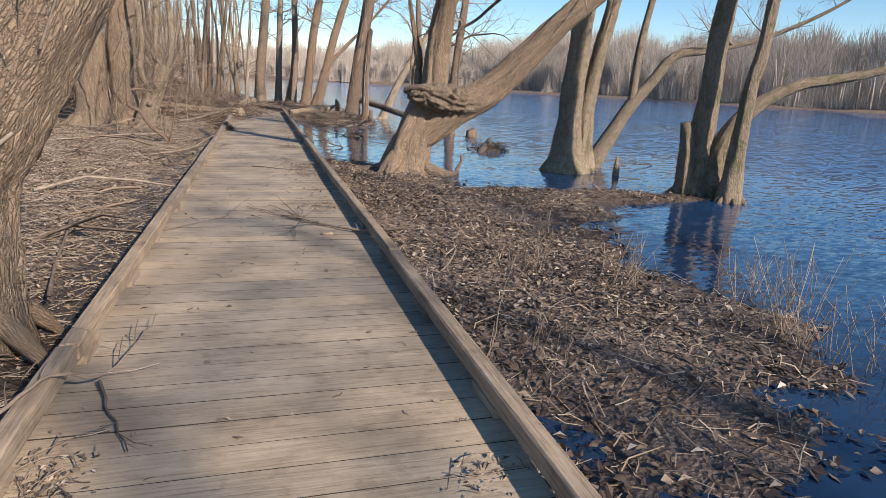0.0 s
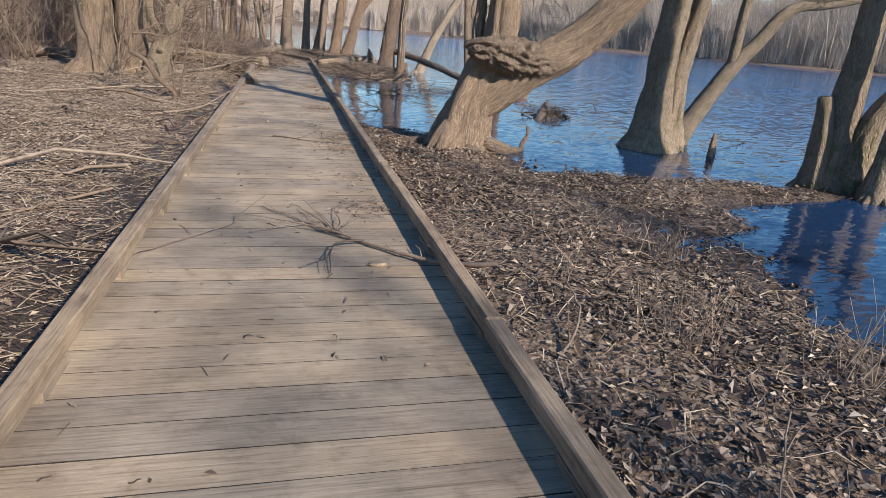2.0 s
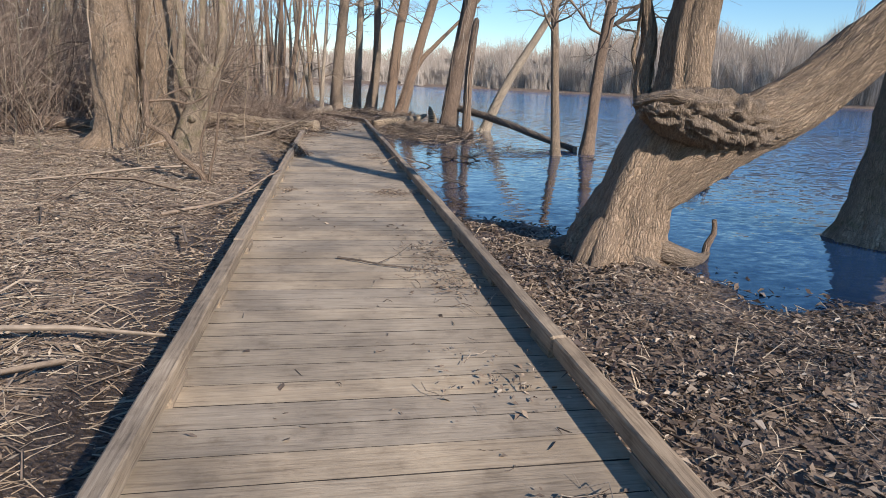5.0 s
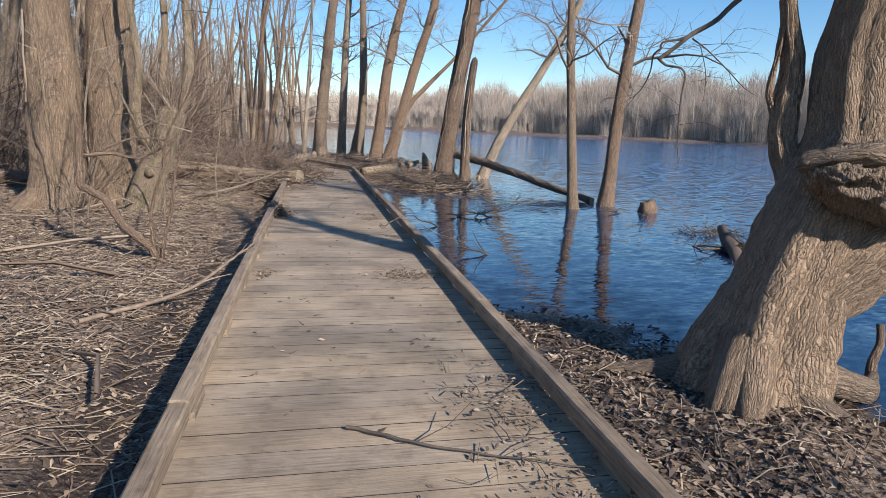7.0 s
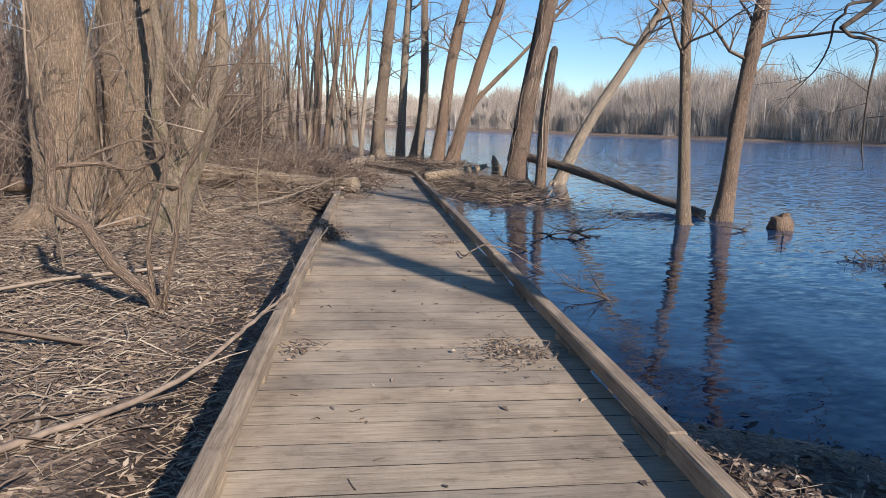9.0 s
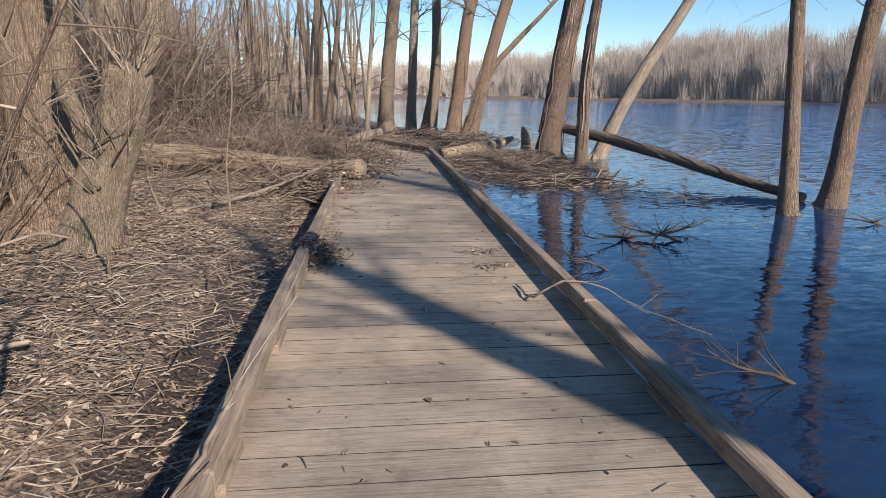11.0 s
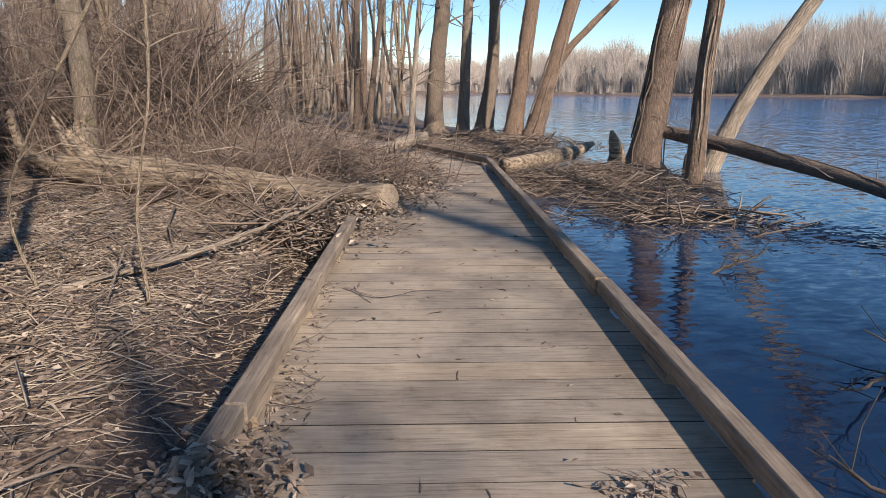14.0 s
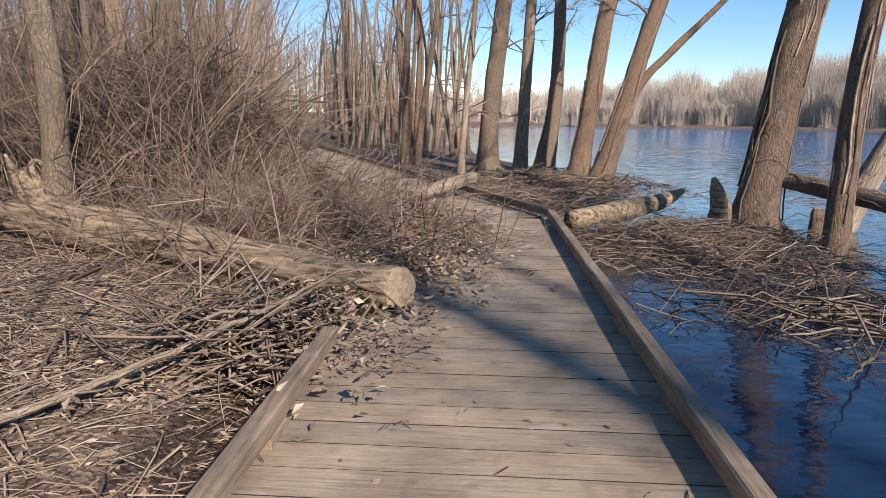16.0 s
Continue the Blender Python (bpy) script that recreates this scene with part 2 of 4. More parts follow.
g = noise_tex(nt, coords(nt, (1, 1, 1), True), 24, 5, 0.6, 1.0)
nt.links.new(ramp(nt, g, (0.3, (0.2, 0.14, 0.09)), (0.7, (0.42, 0.32, 0.215))), b.inputs["Base Color"])
b.inputs["Roughness"].default_value = 0.85
CUT = m


# ---- geometry helpers ----
class Soup:
    """Vertices and faces of one mesh."""

    def __init__(self):
        self.v, self.f, self.mi, self.g = [], [], [], []

    def add(self, verts, faces, slot=0, grain=None):
        o = len(self.v)
        self.v.extend(verts)
        self.g.extend(grain or verts)
        self.f.extend([tuple(i + o for i in f) for f in faces])
        self.mi.extend([slot] * len(faces))

    def tube(self, pts, radii, sides=6, rough=0.0, rng=random, slot=0, cap=False, fissure=0.0):
        n = len(pts)
        girth = sum(radii[:max(n // 2, 1)]) / max(n // 2, 1)
        run, grain = pts[0].x * 3.7 + pts[0].y * 1.3, []
        ref = Vector((0.31, 0.95, 0.05)).normalized()
        rings = []
        for i in range(n):
            d = (pts[min(i + 1, n - 1)] - pts[max(i - 1, 0)])
            d = d.normalized() if d.length > 1e-6 else Vector((0, 0, 1))
            u = (ref - d * ref.dot(d))
            u = u.normalized() if u.length > 0.05 else d.orthogonal().normalized()
            ref = u
            w = d.cross(u)
            ring = []
            run += (pts[i] - pts[i - 1]).length if i else 0.0
            for k in range(sides):
                a = 2 * math.pi * k / sides
                r = radii[i]
                if rough:
                    q = pts[i] * 1.3 + (u * math.cos(a) + w * math.sin(a)) * 1.7
                    r *= 1 + rough * (noise.noise(q * 1.2) + 0.6 * noise.noise(Vector((math.cos(a) * 3.1, math.sin(a) * 3.1, pts[i].z * 0.5)) + q * 0.2) + rng.uniform(-0.2, 0.2))
                g = Vector((math.cos(a) * girth, math.sin(a) * girth, run))
                if fissure:
                    c = Vector((g.x * 15, g.y * 15, run * 3.2))
                    c = c + noise.noise_vector(c * 0.5) * 0.5
                    r -= fissure * (max(0.0, 1 - abs(noise.noise(c)) * 5) + 0.6 * max(0.0, 1 - abs(noise.noise(c * 1.9 + Vector((3, 8, 1)))) * 5)) - fissure * 0.5 * noise.noise(c * 0.35)
                grain.append(g)
                ring.append(pts[i] + (u * math.cos(a) + w * math.sin(a)) * r)
            rings.append(ring)
        verts = [p for ring in rings for p in ring]
        faces = []
        for i in range(n - 1):
            for k in range(sides):
                a, b_ = i * sides + k, i * sides + (k + 1) % sides
                faces.append((a, b_, b_ + sides, a + sides))
        if cap:
            faces.append(tuple((n - 1) * sides + k for k in range(sides)))
            faces.append(tuple(reversed(range(sides))))
        self.add(verts, faces, slot, grain)

    def mesh(self, name, *mats, smooth=True):
        me = bpy.data.meshes.new(name)
        me.from_pydata([tuple(p) for p in self.v], [], self.f)
        for mt in mats:
            me.materials.append(mt)
        me.polygons.foreach_set("material_index", self.mi)
        layer = me.attributes.new("grain", "FLOAT_VECTOR", "POINT")
        layer.data.foreach_set("vector", [c for q in self.g for c in q])
        if smooth:
            me.polygons.foreach_set("use_smooth", [True] * len(me.polygons))
        me.update()
        return me


def smooth_path(pts, step):
    """Catmull-Rom through (x, y, z, r) points."""
    p = [np.array(q, float) for q in pts]
    p = [2 * p[0] - p[1]] + p + [2 * p[-1] - p[-2]]
    out = []
    for i in range(1, len(p) - 2):
        n = max(2, int(np.linalg.norm(p[i + 1][:3] - p[i][:3]) / step))
        for k in range(n):
            t = k / n
            out.append(0.5 * (2 * p[i] + (p[i + 1] - p[i - 1]) * t + (2 * p[i - 1] - 5 * p[i] + 4 * p[i + 1] - p[i + 2]) * t * t + (3 * p[i] - p[i - 1] - 3 * p[i + 1] + p[i + 2]) * t ** 3))
    out.append(p[-2])
    return [Vector(q[:3]) for q in out], [max(float(q[3]), 0.003) for q in out]


SHORE = [(-80, 2.6), (-6, 2.6), (1.2, 3.0), (2.2, 3.3), (3.6, 3.65), (4.4, 3.55), (5.0, 3.5), (6.0, 3.8), (7.1, 4.3), (7.8, 4.8), (8.2, 7.1), (8.75, 7.6), (9.05, 4.7), (9.5, 3.9), (10.9, 2.9), (11.5, 2.6), (12.0, 2.42), (12.5, 2.1), (12.8, 1.65),
         (13.05, 1.25), (14.2, 0.7), (16, 0.4), (22.6, 0.5), (23.3, 1.2), (24.0, 2.6), (24.8, 4.0), (26, 4.2), (27.2, 3.4), (28.5, 2.3), (31, 3.0), (33, 3.7), (36, 3.5), (40, 1.3), (60, -2.6), (150, -8), (330, -14), (2000, -60)]
SY, SX = np.array([s[0] for s in SHORE]), np.array([s[1] for s in SHORE])
WATER_Z = -0.09
rs = np.random.RandomState(5)
WAVES = [(rs.uniform(-1, 1, 2) * f, rs.uniform(0, 6.3), a) for f, a in [(0.5, 0.03), (0.8, 0.025), (1.6, 0.016), (2.5, 0.012), (4.0, 0.012), (6.5, 0.009), (9.5, 0.007), (14.0, 0.006)] for _ in range(3)]


def ground_z(x, y):
    x, y = np.asarray(x, float), np.asarray(y, float)
    d = np.interp(y, SY, SX) - x
    d = d + np.where((y > 10) & (y < 14), 0.08, 0.28) * np.sin(y * 2.1 + x) * np.sin(y * 0.83 + 1.3) + 0.1 * np.sin(y * 6.3 + x * 3.1)
    z = np.where(d > 0, WATER_Z + 0.06 * (1 - np.exp(-d / 1.0)), WATER_Z + np.maximum(0.16 * d, -0.7))
    z = z - 0.05 * np.exp(-((x - 2.0) / 1.5) ** 2 - ((y - 1.3) / 1.8) ** 2)
    z = z + 0.06 * np.exp(-((x - 2.0) / 0.9) ** 2 - ((y - 10.6) / 1.1) ** 2)
    # Dip along the left kerb, deep enough to take the shade-dark soil colour.
    ditch = np.exp(-((x + 1.16) / 0.26) ** 2) * (y < 24) * (y > -3)
    z = z - 0.19 * ditch
    bumps = sum(a * np.sin(k[0] * x + k[1] * y + p) for k, p, a in WAVES) * 0.5
    z = z + bumps * np.where(d > 0, 1, 0.3) * (1 + np.clip((-x - 3) * 0.3, 0, 1.5))
    left = np.clip(-6.5 - x - 0.02 * np.clip(y - 30, 0, None), 0, None)
    z = z + np.minimum(left * 0.10, 3.5)
    far = np.hypot(x, y)
    az = np.degrees(np.arctan2(x, y))
    reach = np.interp(az, [-180, -60, -6, 10, 25, 45, 90, 130, 180], [200, 200, 330, 290, 240, 190, 160, 120, 200])
    return np.where((far > reach) & (d < 0), 0.5 + np.minimum((far - reach) * 0.14, 11), z)


def gz(x, y):
    return float(ground_z(x, y))


def axis(fine0, fine1, step, reach):
    a = list(np.arange(fine0, fine1, step))
    s, p = step, fine1
    while p < reach:
        a.append(p)
        s *= 1.13
        p += s
    s, p = step * 1.13, fine0 - step
    while p > -reach:
        a.insert(0, p)
        s *= 1.13
        p -= s
    return np.array([-reach * 1.02] + a + [reach * 1.02])


# ---- ground and lake ----
gx, gy = axis(-5, 7.5, 0.16, 1800), axis(0, 28, 0.16, 1800)
X, Y = np.meshgrid(gx, gy)
Z = ground_z(X, Y)
nx, ny = len(gx), len(gy)
idx = np.arange(nx * ny).reshape(ny, nx)
quads = np.stack([idx[:-1, :-1], idx[:-1, 1:], idx[1:, 1:], idx[1:, :-1]], -1).reshape(-1, 4)
me = bpy.data.meshes.new("ground")
me.from_pydata(np.stack([X, Y, Z], -1).reshape(-1, 3).tolist(), [], quads.tolist())
me.polygons.foreach_set("use_smooth", [True] * len(me.polygons))
me.materials.append(SOIL)
tagged(new("ground", me), "brown leaf-littered marshy ground beside a lake", "ground", kind="structure")
me = bpy.data.meshes.new("water")
me.from_pydata([(-0.3, -1700, WATER_Z), (1700, -1700, WATER_Z), (1700, 30, WATER_Z), (-0.3, 30, WATER_Z), (1700, 1700, WATER_Z), (-300, 1700, WATER_Z)], [], [(0, 1, 2, 3), (3, 2, 4, 5)])
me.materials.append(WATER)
tagged(new("water", me), "blue rippled lake water under a clear sky", "lake", kind="structure")


# ---- trees ----
def grow(soup, rng, p, d, length, radius, level, sides, droop=0.0, wander=0.22, kids=(5, 4, 3), slot=0):
    n = max(2, int(length / (0.35 if level < 2 else 0.2)))
    n = min(n, (6, 4, 2, 2)[level])
    pts, rad = [p.copy()], [radius]
    d = d.normalized()
    for i in range(n):
        d = (d + Vector((rng.gauss(0, wander), rng.gauss(0, wander), rng.gauss(0, wander) + 0.06 - droop * i / n))).normalized()
        p = p + d * (length / n)
        pts.append(p.copy())
        rad.append(max(radius * (1 - 0.85 * (i + 1) / n), 0.0022))
    soup.tube(pts, rad, sides, 0, rng, slot)
    if level < len(kids):
        for k in range(kids[level]):
            i = rng.randint(1, max(n - 1, 1))
            base = pts[i]
            dd = (pts[i] - pts[i - 1]).normalized()
            side = Vector((rng.gauss(0, 1), rng.gauss(0, 1), rng.gauss(0.2, 0.8)))
            side = (side - dd * side.dot(dd)).normalized()
            grow(soup, rng, base, dd * rng.uniform(0.5, 1.0) + side * rng.uniform(0.6, 1.0), length * rng.uniform(0.35, 0.6), rad[i] * 0.6, level + 1, 3, droop, wander, kids, slot)


def tree(name, stems, mat, label, seed, height=11.0, branches=9, low=0.3, flare=1.35, sides=14, rough=0.13, group="", shag=0, twigmat=None, kids=(6, 5), step=0.16, fissure=0.0):
    """stems: lists of (x, y, z, radius); the first is the trunk. Each is carried on up to height unless it ends in None."""
    rng = random.Random(seed)
    trunk, crown = Soup(), Soup()
    for si, st in enumerate(stems):
        open_end = st[-1] is not None
        st = [s for s in st if s is not None]
        if open_end:
            a, b_ = Vector(st[-2][:3]), Vector(st[-1][:3])
            d, p, r = (b_ - a).normalized(), b_, st[-1][3]
            left = max(height - p.z, 1.0)
            steps = 4
            for i in range(steps):
                d = (d + Vector((rng.gauss(0, 0.1), rng.gauss(0, 0.1), 0.12))).normalized()
                p = p + d * left / steps
                st = st + [(p.x, p.y, p.z, r * (1 - 0.9 * (i + 1) / steps) + 0.008)]
        pts, rad = smooth_path(st, step)
        if si == 0 or st[0][2] < 0.3:
            z0 = pts[0].z
            rad = [r * (1 + (flare - 1) * math.exp(-(p.z - z0) / 0.3)) for p, r in zip(pts, rad)]
            pts[0] = pts[0] + Vector((0, 0, -0.15))
            for k in range(rng.randint(4, 6) if sides > 6 else 0):
                a = rng.uniform(0, 6.3)
                r0 = st[0][3]
                o = Vector((math.cos(a), math.sin(a), 0))
                q0 = pts[0] + o * r0 * 0.45 + Vector((0, 0, 0.15 + r0 * 1.0))
                q1 = pts[0] + o * r0 * 1.15 + Vector((0, 0, 0.2 + r0 * 0.35))
                q2 = pts[0] + o * r0 * rng.uniform(1.7, 2.3) + Vector((0, 0, 0.1))
                pp, rr = smooth_path([(*q0, r0 * 0.35), (*q1, r0 * 0.27), (*q2, r0 * 0.12)], 0.12)
                trunk.tube(pp, rr, 8, rough, rng)
        trunk.tube(pts, rad, sides, rough, rng, cap=True, fissure=fissure)
        top = pts[-1].z
        if open_end:
            for k in range(branches):
                f = rng.uniform(low, 0.95) if si == 0 else rng.uniform(max(low, 0.35), 0.97)
                i = min(int(f * (len(pts) - 1)), len(pts) - 2)
                a = rng.uniform(0, 6.3)
                d = Vector((math.cos(a), math.sin(a), rng.uniform(0.1, 0.9)))
                grow(crown, rng, pts[i], d, rng.uniform(1.2, 3.2) * (1 - 0.3 * f) * min(1.0, height / 8), max(min(rad[i] * 0.35, 0.035), 0.004 + 0.001 * height), 0, 4, rng.uniform(0, 0.3), 0.27, kids)
        for k in range(shag):
            i = rng.randint(1, max(2, int(len(pts) * 0.5)))
            a = rng.uniform(0, 6.3)
            o = Vector((math.cos(a), math.sin(a), 0))
            q, run = pts[i] + o * rad[i] * 0.98, []
            for s in range(6):
                j = min(i + s * 2, len(pts) - 1)
                run.append(pts[j] + (o + Vector((rng.gauss(0, 0.12), rng.gauss(0, 0.12), 0))).normalized() * rad[j] * 1.05)
            crown.tube(run, [rng.uniform(0.008, 0.02)] * 6, 4, 0, rng)
    ob = new(name, trunk.mesh(name, mat))
    if crown.v:
        c = new("branches", crown.mesh("branches", twigmat or TWIG))
        c.parent = ob
        tagged(c, kind="stuff")
    return tagged(ob, label, "tree", group)


burl_tree = tree("leaning_tree", [
    [(2.47, 10.76, -0.1, 0.40), (2.62, 10.75, 0.55, 0.32), (2.82, 10.78, 1.05, 0.3), (2.98, 10.84, 1.5, 0.23), (3.02, 10.9, 2.1, 0.21), (3.1, 10.72, 2.8, 0.18), (3.15, 10.4, 3.6, 0.155), (3.18, 10.25, 4.5, 0.14)],
    [(2.7, 10.72, 0.55, 0.27), (3.2, 10.62, 1.0, 0.29), (3.85, 10.45, 1.42, 0.27), (4.28, 10.3, 1.86, 0.235), (4.62, 10.2, 2.22, 0.22), (4.97, 10.1, 2.62, 0.21), (5.5, 9.95, 3.1, 0.18)],
    [(2.78, 10.8, 0.9, 0.09), (2.72, 11.05, 1.41, 0.09), (2.73, 11.1, 1.65, 0.088), (2.74, 11.1, 1.94, 0.07), (2.66, 11.12, 2.34, 0.05), (2.57, 11.14, 2.8, 0.035), (2.5, 11.15, 3.3, 0.012), None],
    [(2.7, 11.11, 1.6, 0.029), (2.62, 11.13, 1.76, 0.025), (2.64, 11.12, 2.07, 0.02), (2.65, 11.12, 2.34, 0.016), None]],
    BARK, "large leaning tree with a gnarled burl beside the boardwalk", 11, 6.4, 11, 0.55, 1.25, 72, 0.17, kids=(5, 4, 1), step=0.07, fissure=0.014)
rng = random.Random(3)
knot = Soup()
NU, NV = 110, 80
verts, faces = [], []
for i in range(NU + 1):
    th = math.pi * i / NU
    for k in range(NV):
        ph = 2 * math.pi * k / NV
        n_ = Vector((-math.cos(th), math.sin(th) * math.cos(ph), math.sin(th) * math.sin(ph)))
        q = Vector((n_.x * 1.9, n_.y * 1.8, n_.z * 1.9)) + Vector((0.7, 0, 3))
        q = q + noise.noise_vector(q * 0.8) * 0.9
        ridge = 1 - abs(noise.noise(q)) * 2.2
        ridge += 0.5 * (1 - abs(noise.noise(q * 2.3 + Vector((5, 1, 2)))) * 2)
        s_ = 0.84 + 0.15 * ridge + 0.17 * noise.noise(q * 4.5) + 0.06 * (1 - 3 * abs(noise.noise(Vector((q.x * 2.0, q.y * 7, q.z * 7)))))
        s_ -= 0.45 * max(0.0, noise.noise(q * 1.5 + Vector((9, 2, 4))) - 0.12)
        taper = 1.0 - 0.28 * max(n_.x, 0)
        verts.append(Vector((3.15 + 0.74 * n_.x * (0.9 + 0.1 * s_), 10.46 + 0.34 * n_.y * s_ * taper, 1.24 + 0.07 * n_.x * -1 + (0.27 + 0.05 * n_.x) * n_.z * s_ * taper)))
for i in range(NU):
    for k in range(NV):
        faces.append((i * NV + k, i * NV + (k + 1) % NV, (i + 1) * NV + (k + 1) % NV, (i + 1) * NV + k))
knot.add(verts, faces)
pp, rr = smooth_path([(2.4, 10.55, 1.36, 0.05), (2.6, 10.34, 1.43, 0.06), (2.9, 10.27, 1.38, 0.05), (3.3, 10.3, 1.34, 0.03)], 0.04)
knot.tube(pp, rr, 12, 0.7, rng, cap=True)
kn = new("burl", knot.mesh("burl", BARK))
kn.parent = burl_tree
hang = Soup()
HY = 15.87
for pth in ([(5.5, 9.95, 3.1, 0.07), (6.3, 10.8, 4.3, 0.062), (6.8, 12.8, 4.9, 0.055), (6.5, 14.8, 4.3, 0.048), (5.82, HY, 3.5, 0.042), (5.4, HY, 3.12, 0.038), (5.03, HY, 2.9, 0.034), (4.82, HY, 2.73, 0.03), (4.56, HY, 2.54, 0.026)],
            [(4.56, HY, 2.56, 0.022), (4.68, HY, 2.47, 0.018), (4.93, HY, 2.44, 0.016), (5.01, HY, 2.33, 0.014), (4.99, HY, 2.11, 0.012), (4.98, HY, 1.85, 0.011), (5.0, HY, 1.39, 0.009), (5.06, HY, 1.1, 0.005)],
            [(5.03, HY, 2.9, 0.02), (4.87, HY, 2.83, 0.018), (4.6, HY, 2.77, 0.015), (4.58, HY, 2.68, 0.014), (4.48, HY, 2.6, 0.013), (4.45, HY, 2.35, 0.009), (4.31, HY, 2.08, 0.007), (4.05, HY, 1.9, 0.004)],
            [(5.06, HY, 2.85, 0.013), (5.32, HY, 2.71, 0.011), (5.7, HY, 2.44, 0.009), (5.99, HY, 2.22, 0.007), (6.25, HY, 2.1, 0.004)],
            [(5.2, HY, 2.76, 0.007), (5.33, HY, 2.4, 0.005), (5.35, HY, 2.0, 0.003)]):
    pp, rr = smooth_path(pth, 0.05)
    hang.tube(pp, rr, 7, 0.12, rng)
    if pth[0][1] > 12:
        for k in range(7):
            i = rng.randint(1, len(pp) - 2)
            grow(hang, rng, pp[i], Vector((rng.gauss(-0.4, 0.8), rng.gauss(0, 0.6), rng.gauss(0, 0.5))), rng.uniform(0.3, 0.8), 0.005, 1, 3, 0.25, 0.2, (0, 3))
hb = new("branch", hang.mesh("branch", TWIG_DARK))
hb.parent = burl_tree
roots = Soup()
for pth in ([(2.4, 10.75, 0.25, 0.2), (2.1, 10.95, 0.0, 0.11), (1.75, 11.1, -0.07, 0.075), (1.4, 11.15, -0.09, 0.055), (1.15, 11.05, -0.11, 0.04)],
            [(2.75, 10.6, 0.08, 0.12), (3.1, 10.55, -0.02, 0.08), (3.35, 10.72, -0.07, 0.05), (3.5, 10.85, -0.06, 0.035)],
            [(2.5, 10.5, 0.0, 0.12), (2.65, 10.15, -0.08, 0.07), (2.85, 9.9, -0.13, 0.04)]):
    pp, rr = smooth_path(pth, 0.1)
    roots.tube(pp, rr, 10, 0.25, rng, cap=True)
ro = new("root", roots.mesh("root", BARK))
ro.parent = burl_tree

tree("swamp_tree", [[(6.0, 11.5, -0.15, 0.3), (5.98, 11.49, 0.8, 0.25), (6.03, 11.48, 1.94, 0.215), (6.08, 11.46, 2.99, 0.195), (6.2, 11.4, 4.6, 0.18)],
                    [(6.41, 11.61, -0.1, 0.2), (6.43, 11.6, 1.2, 0.16), (6.54, 11.57, 2.19, 0.14), (6.72, 11.51, 3.25, 0.132)]],
     BARK_GREY, "grey double-trunked tree standing in shallow water", 12, 12, 13, 0.25, 1.9, 44, 0.2, step=0.1, fissure=0.014)
tree("leaning_tree", [[(6.95, 12.22, -0.15, 0.18), (7.62, 12.02, 1.16, 0.145), (8.01, 11.9, 1.71, 0.12), (8.44, 11.77, 2.31, 0.101), (9.05, 11.59, 2.45, 0.083), (9.92, 11.32, 2.67, 0.05)],
                      [(7.68, 12.0, 1.22, 0.097), (7.72, 11.99, 2.38, 0.083), (7.85, 11.95, 3.39, 0.07)]],
     BARK_GREY, "thin tree leaning out over the water", 13, 6, 8, 0.5, 1.3, 12, 0.12)
tree("swamp_tree", [[(7.05, 8.87, -0.15, 0.25), (7.1, 8.86, 1.01, 0.187), (7.12, 8.86, 1.79, 0.167), (7.14, 8.86, 2.45, 0.155), (7.25, 8.8, 4.0, 0.13)],
                    [(7.2, 8.15, -0.15, 0.17), (7.23, 8.15, 1.0, 0.122), (7.28, 8.14, 1.8, 0.104), (7.36, 8.11, 2.43, 0.094)],
                    [(7.25, 8.65, -0.1, 0.19), (7.33, 8.62, 0.76, 0.154), (7.51, 8.55, 1.17, 0.136), (7.88, 8.42, 1.53, 0.11), (8.34, 8.26, 1.78, 0.094), (8.7, 8.13, 1.86, 0.086), (9.6, 7.8, 2.1, 0.06)],
                    [(6.88, 8.8, -0.15, 0.15), (6.8, 8.83, 0.69, 0.122), (6.74, 8.86, 1.1, 0.088), None]],
     BARK_MOSS, "clump of trunks with a mossy leaning stem in shallow water", 14, 10, 7, 0.4, 1.4, 32, 0.16, step=0.1, fissure=0.01)
tree("thin_tree", [[(5.15, 19.69, -0.2, 0.12), (5.08, 19.7, 0.55, 0.105), (4.95, 19.71, 1.95, 0.089), (4.82, 19.73, 3.54, 0.077), (4.8, 19.8, 5.5, 0.06)]],
     BARK, "slender tree standing in the lake", 15, 10, 14, 0.2, 1.25, 12, 0.1)
tree("thin_tree", [[(6.12, 20.19, -0.2, 0.18), (6.17, 20.18, 0.53, 0.145), (6.23, 20.18, 1.91, 0.13), (6.41, 20.15, 3.7, 0.115), (6.6, 20.1, 5.5, 0.09)]],
     BARK_RED, "slender leaning tree standing in the lake", 16, 11, 15, 0.2, 1.35, 12, 0.14)
tree("vine_covered_tree", [[(3.79, 26.59, -0.15, 0.31), (3.9, 26.58, 0.95, 0.25), (4.09, 26.56, 2.45, 0.22), (4.46, 26.51, 4.77, 0.207), (4.7, 26.4, 7, 0.16)]],
     BARK_RED, "tree wrapped in shaggy vines beside the water", 17, 13, 16, 0.25, 1.25, 14, 0.18, shag=60)
tree("broken_tree", [[(4.1, 25.08, -0.2, 0.13), (4.1, 25.08, 1.14, 0.11), (4.14, 25.08, 2.24, 0.1), (4.24, 25.06, 3.25, 0.105), (4.3, 25.05, 3.4, 0.05), None]],
     BARK_RED, "dead snapped trunk standing in the water", 18, 3.4, 0, shag=14)
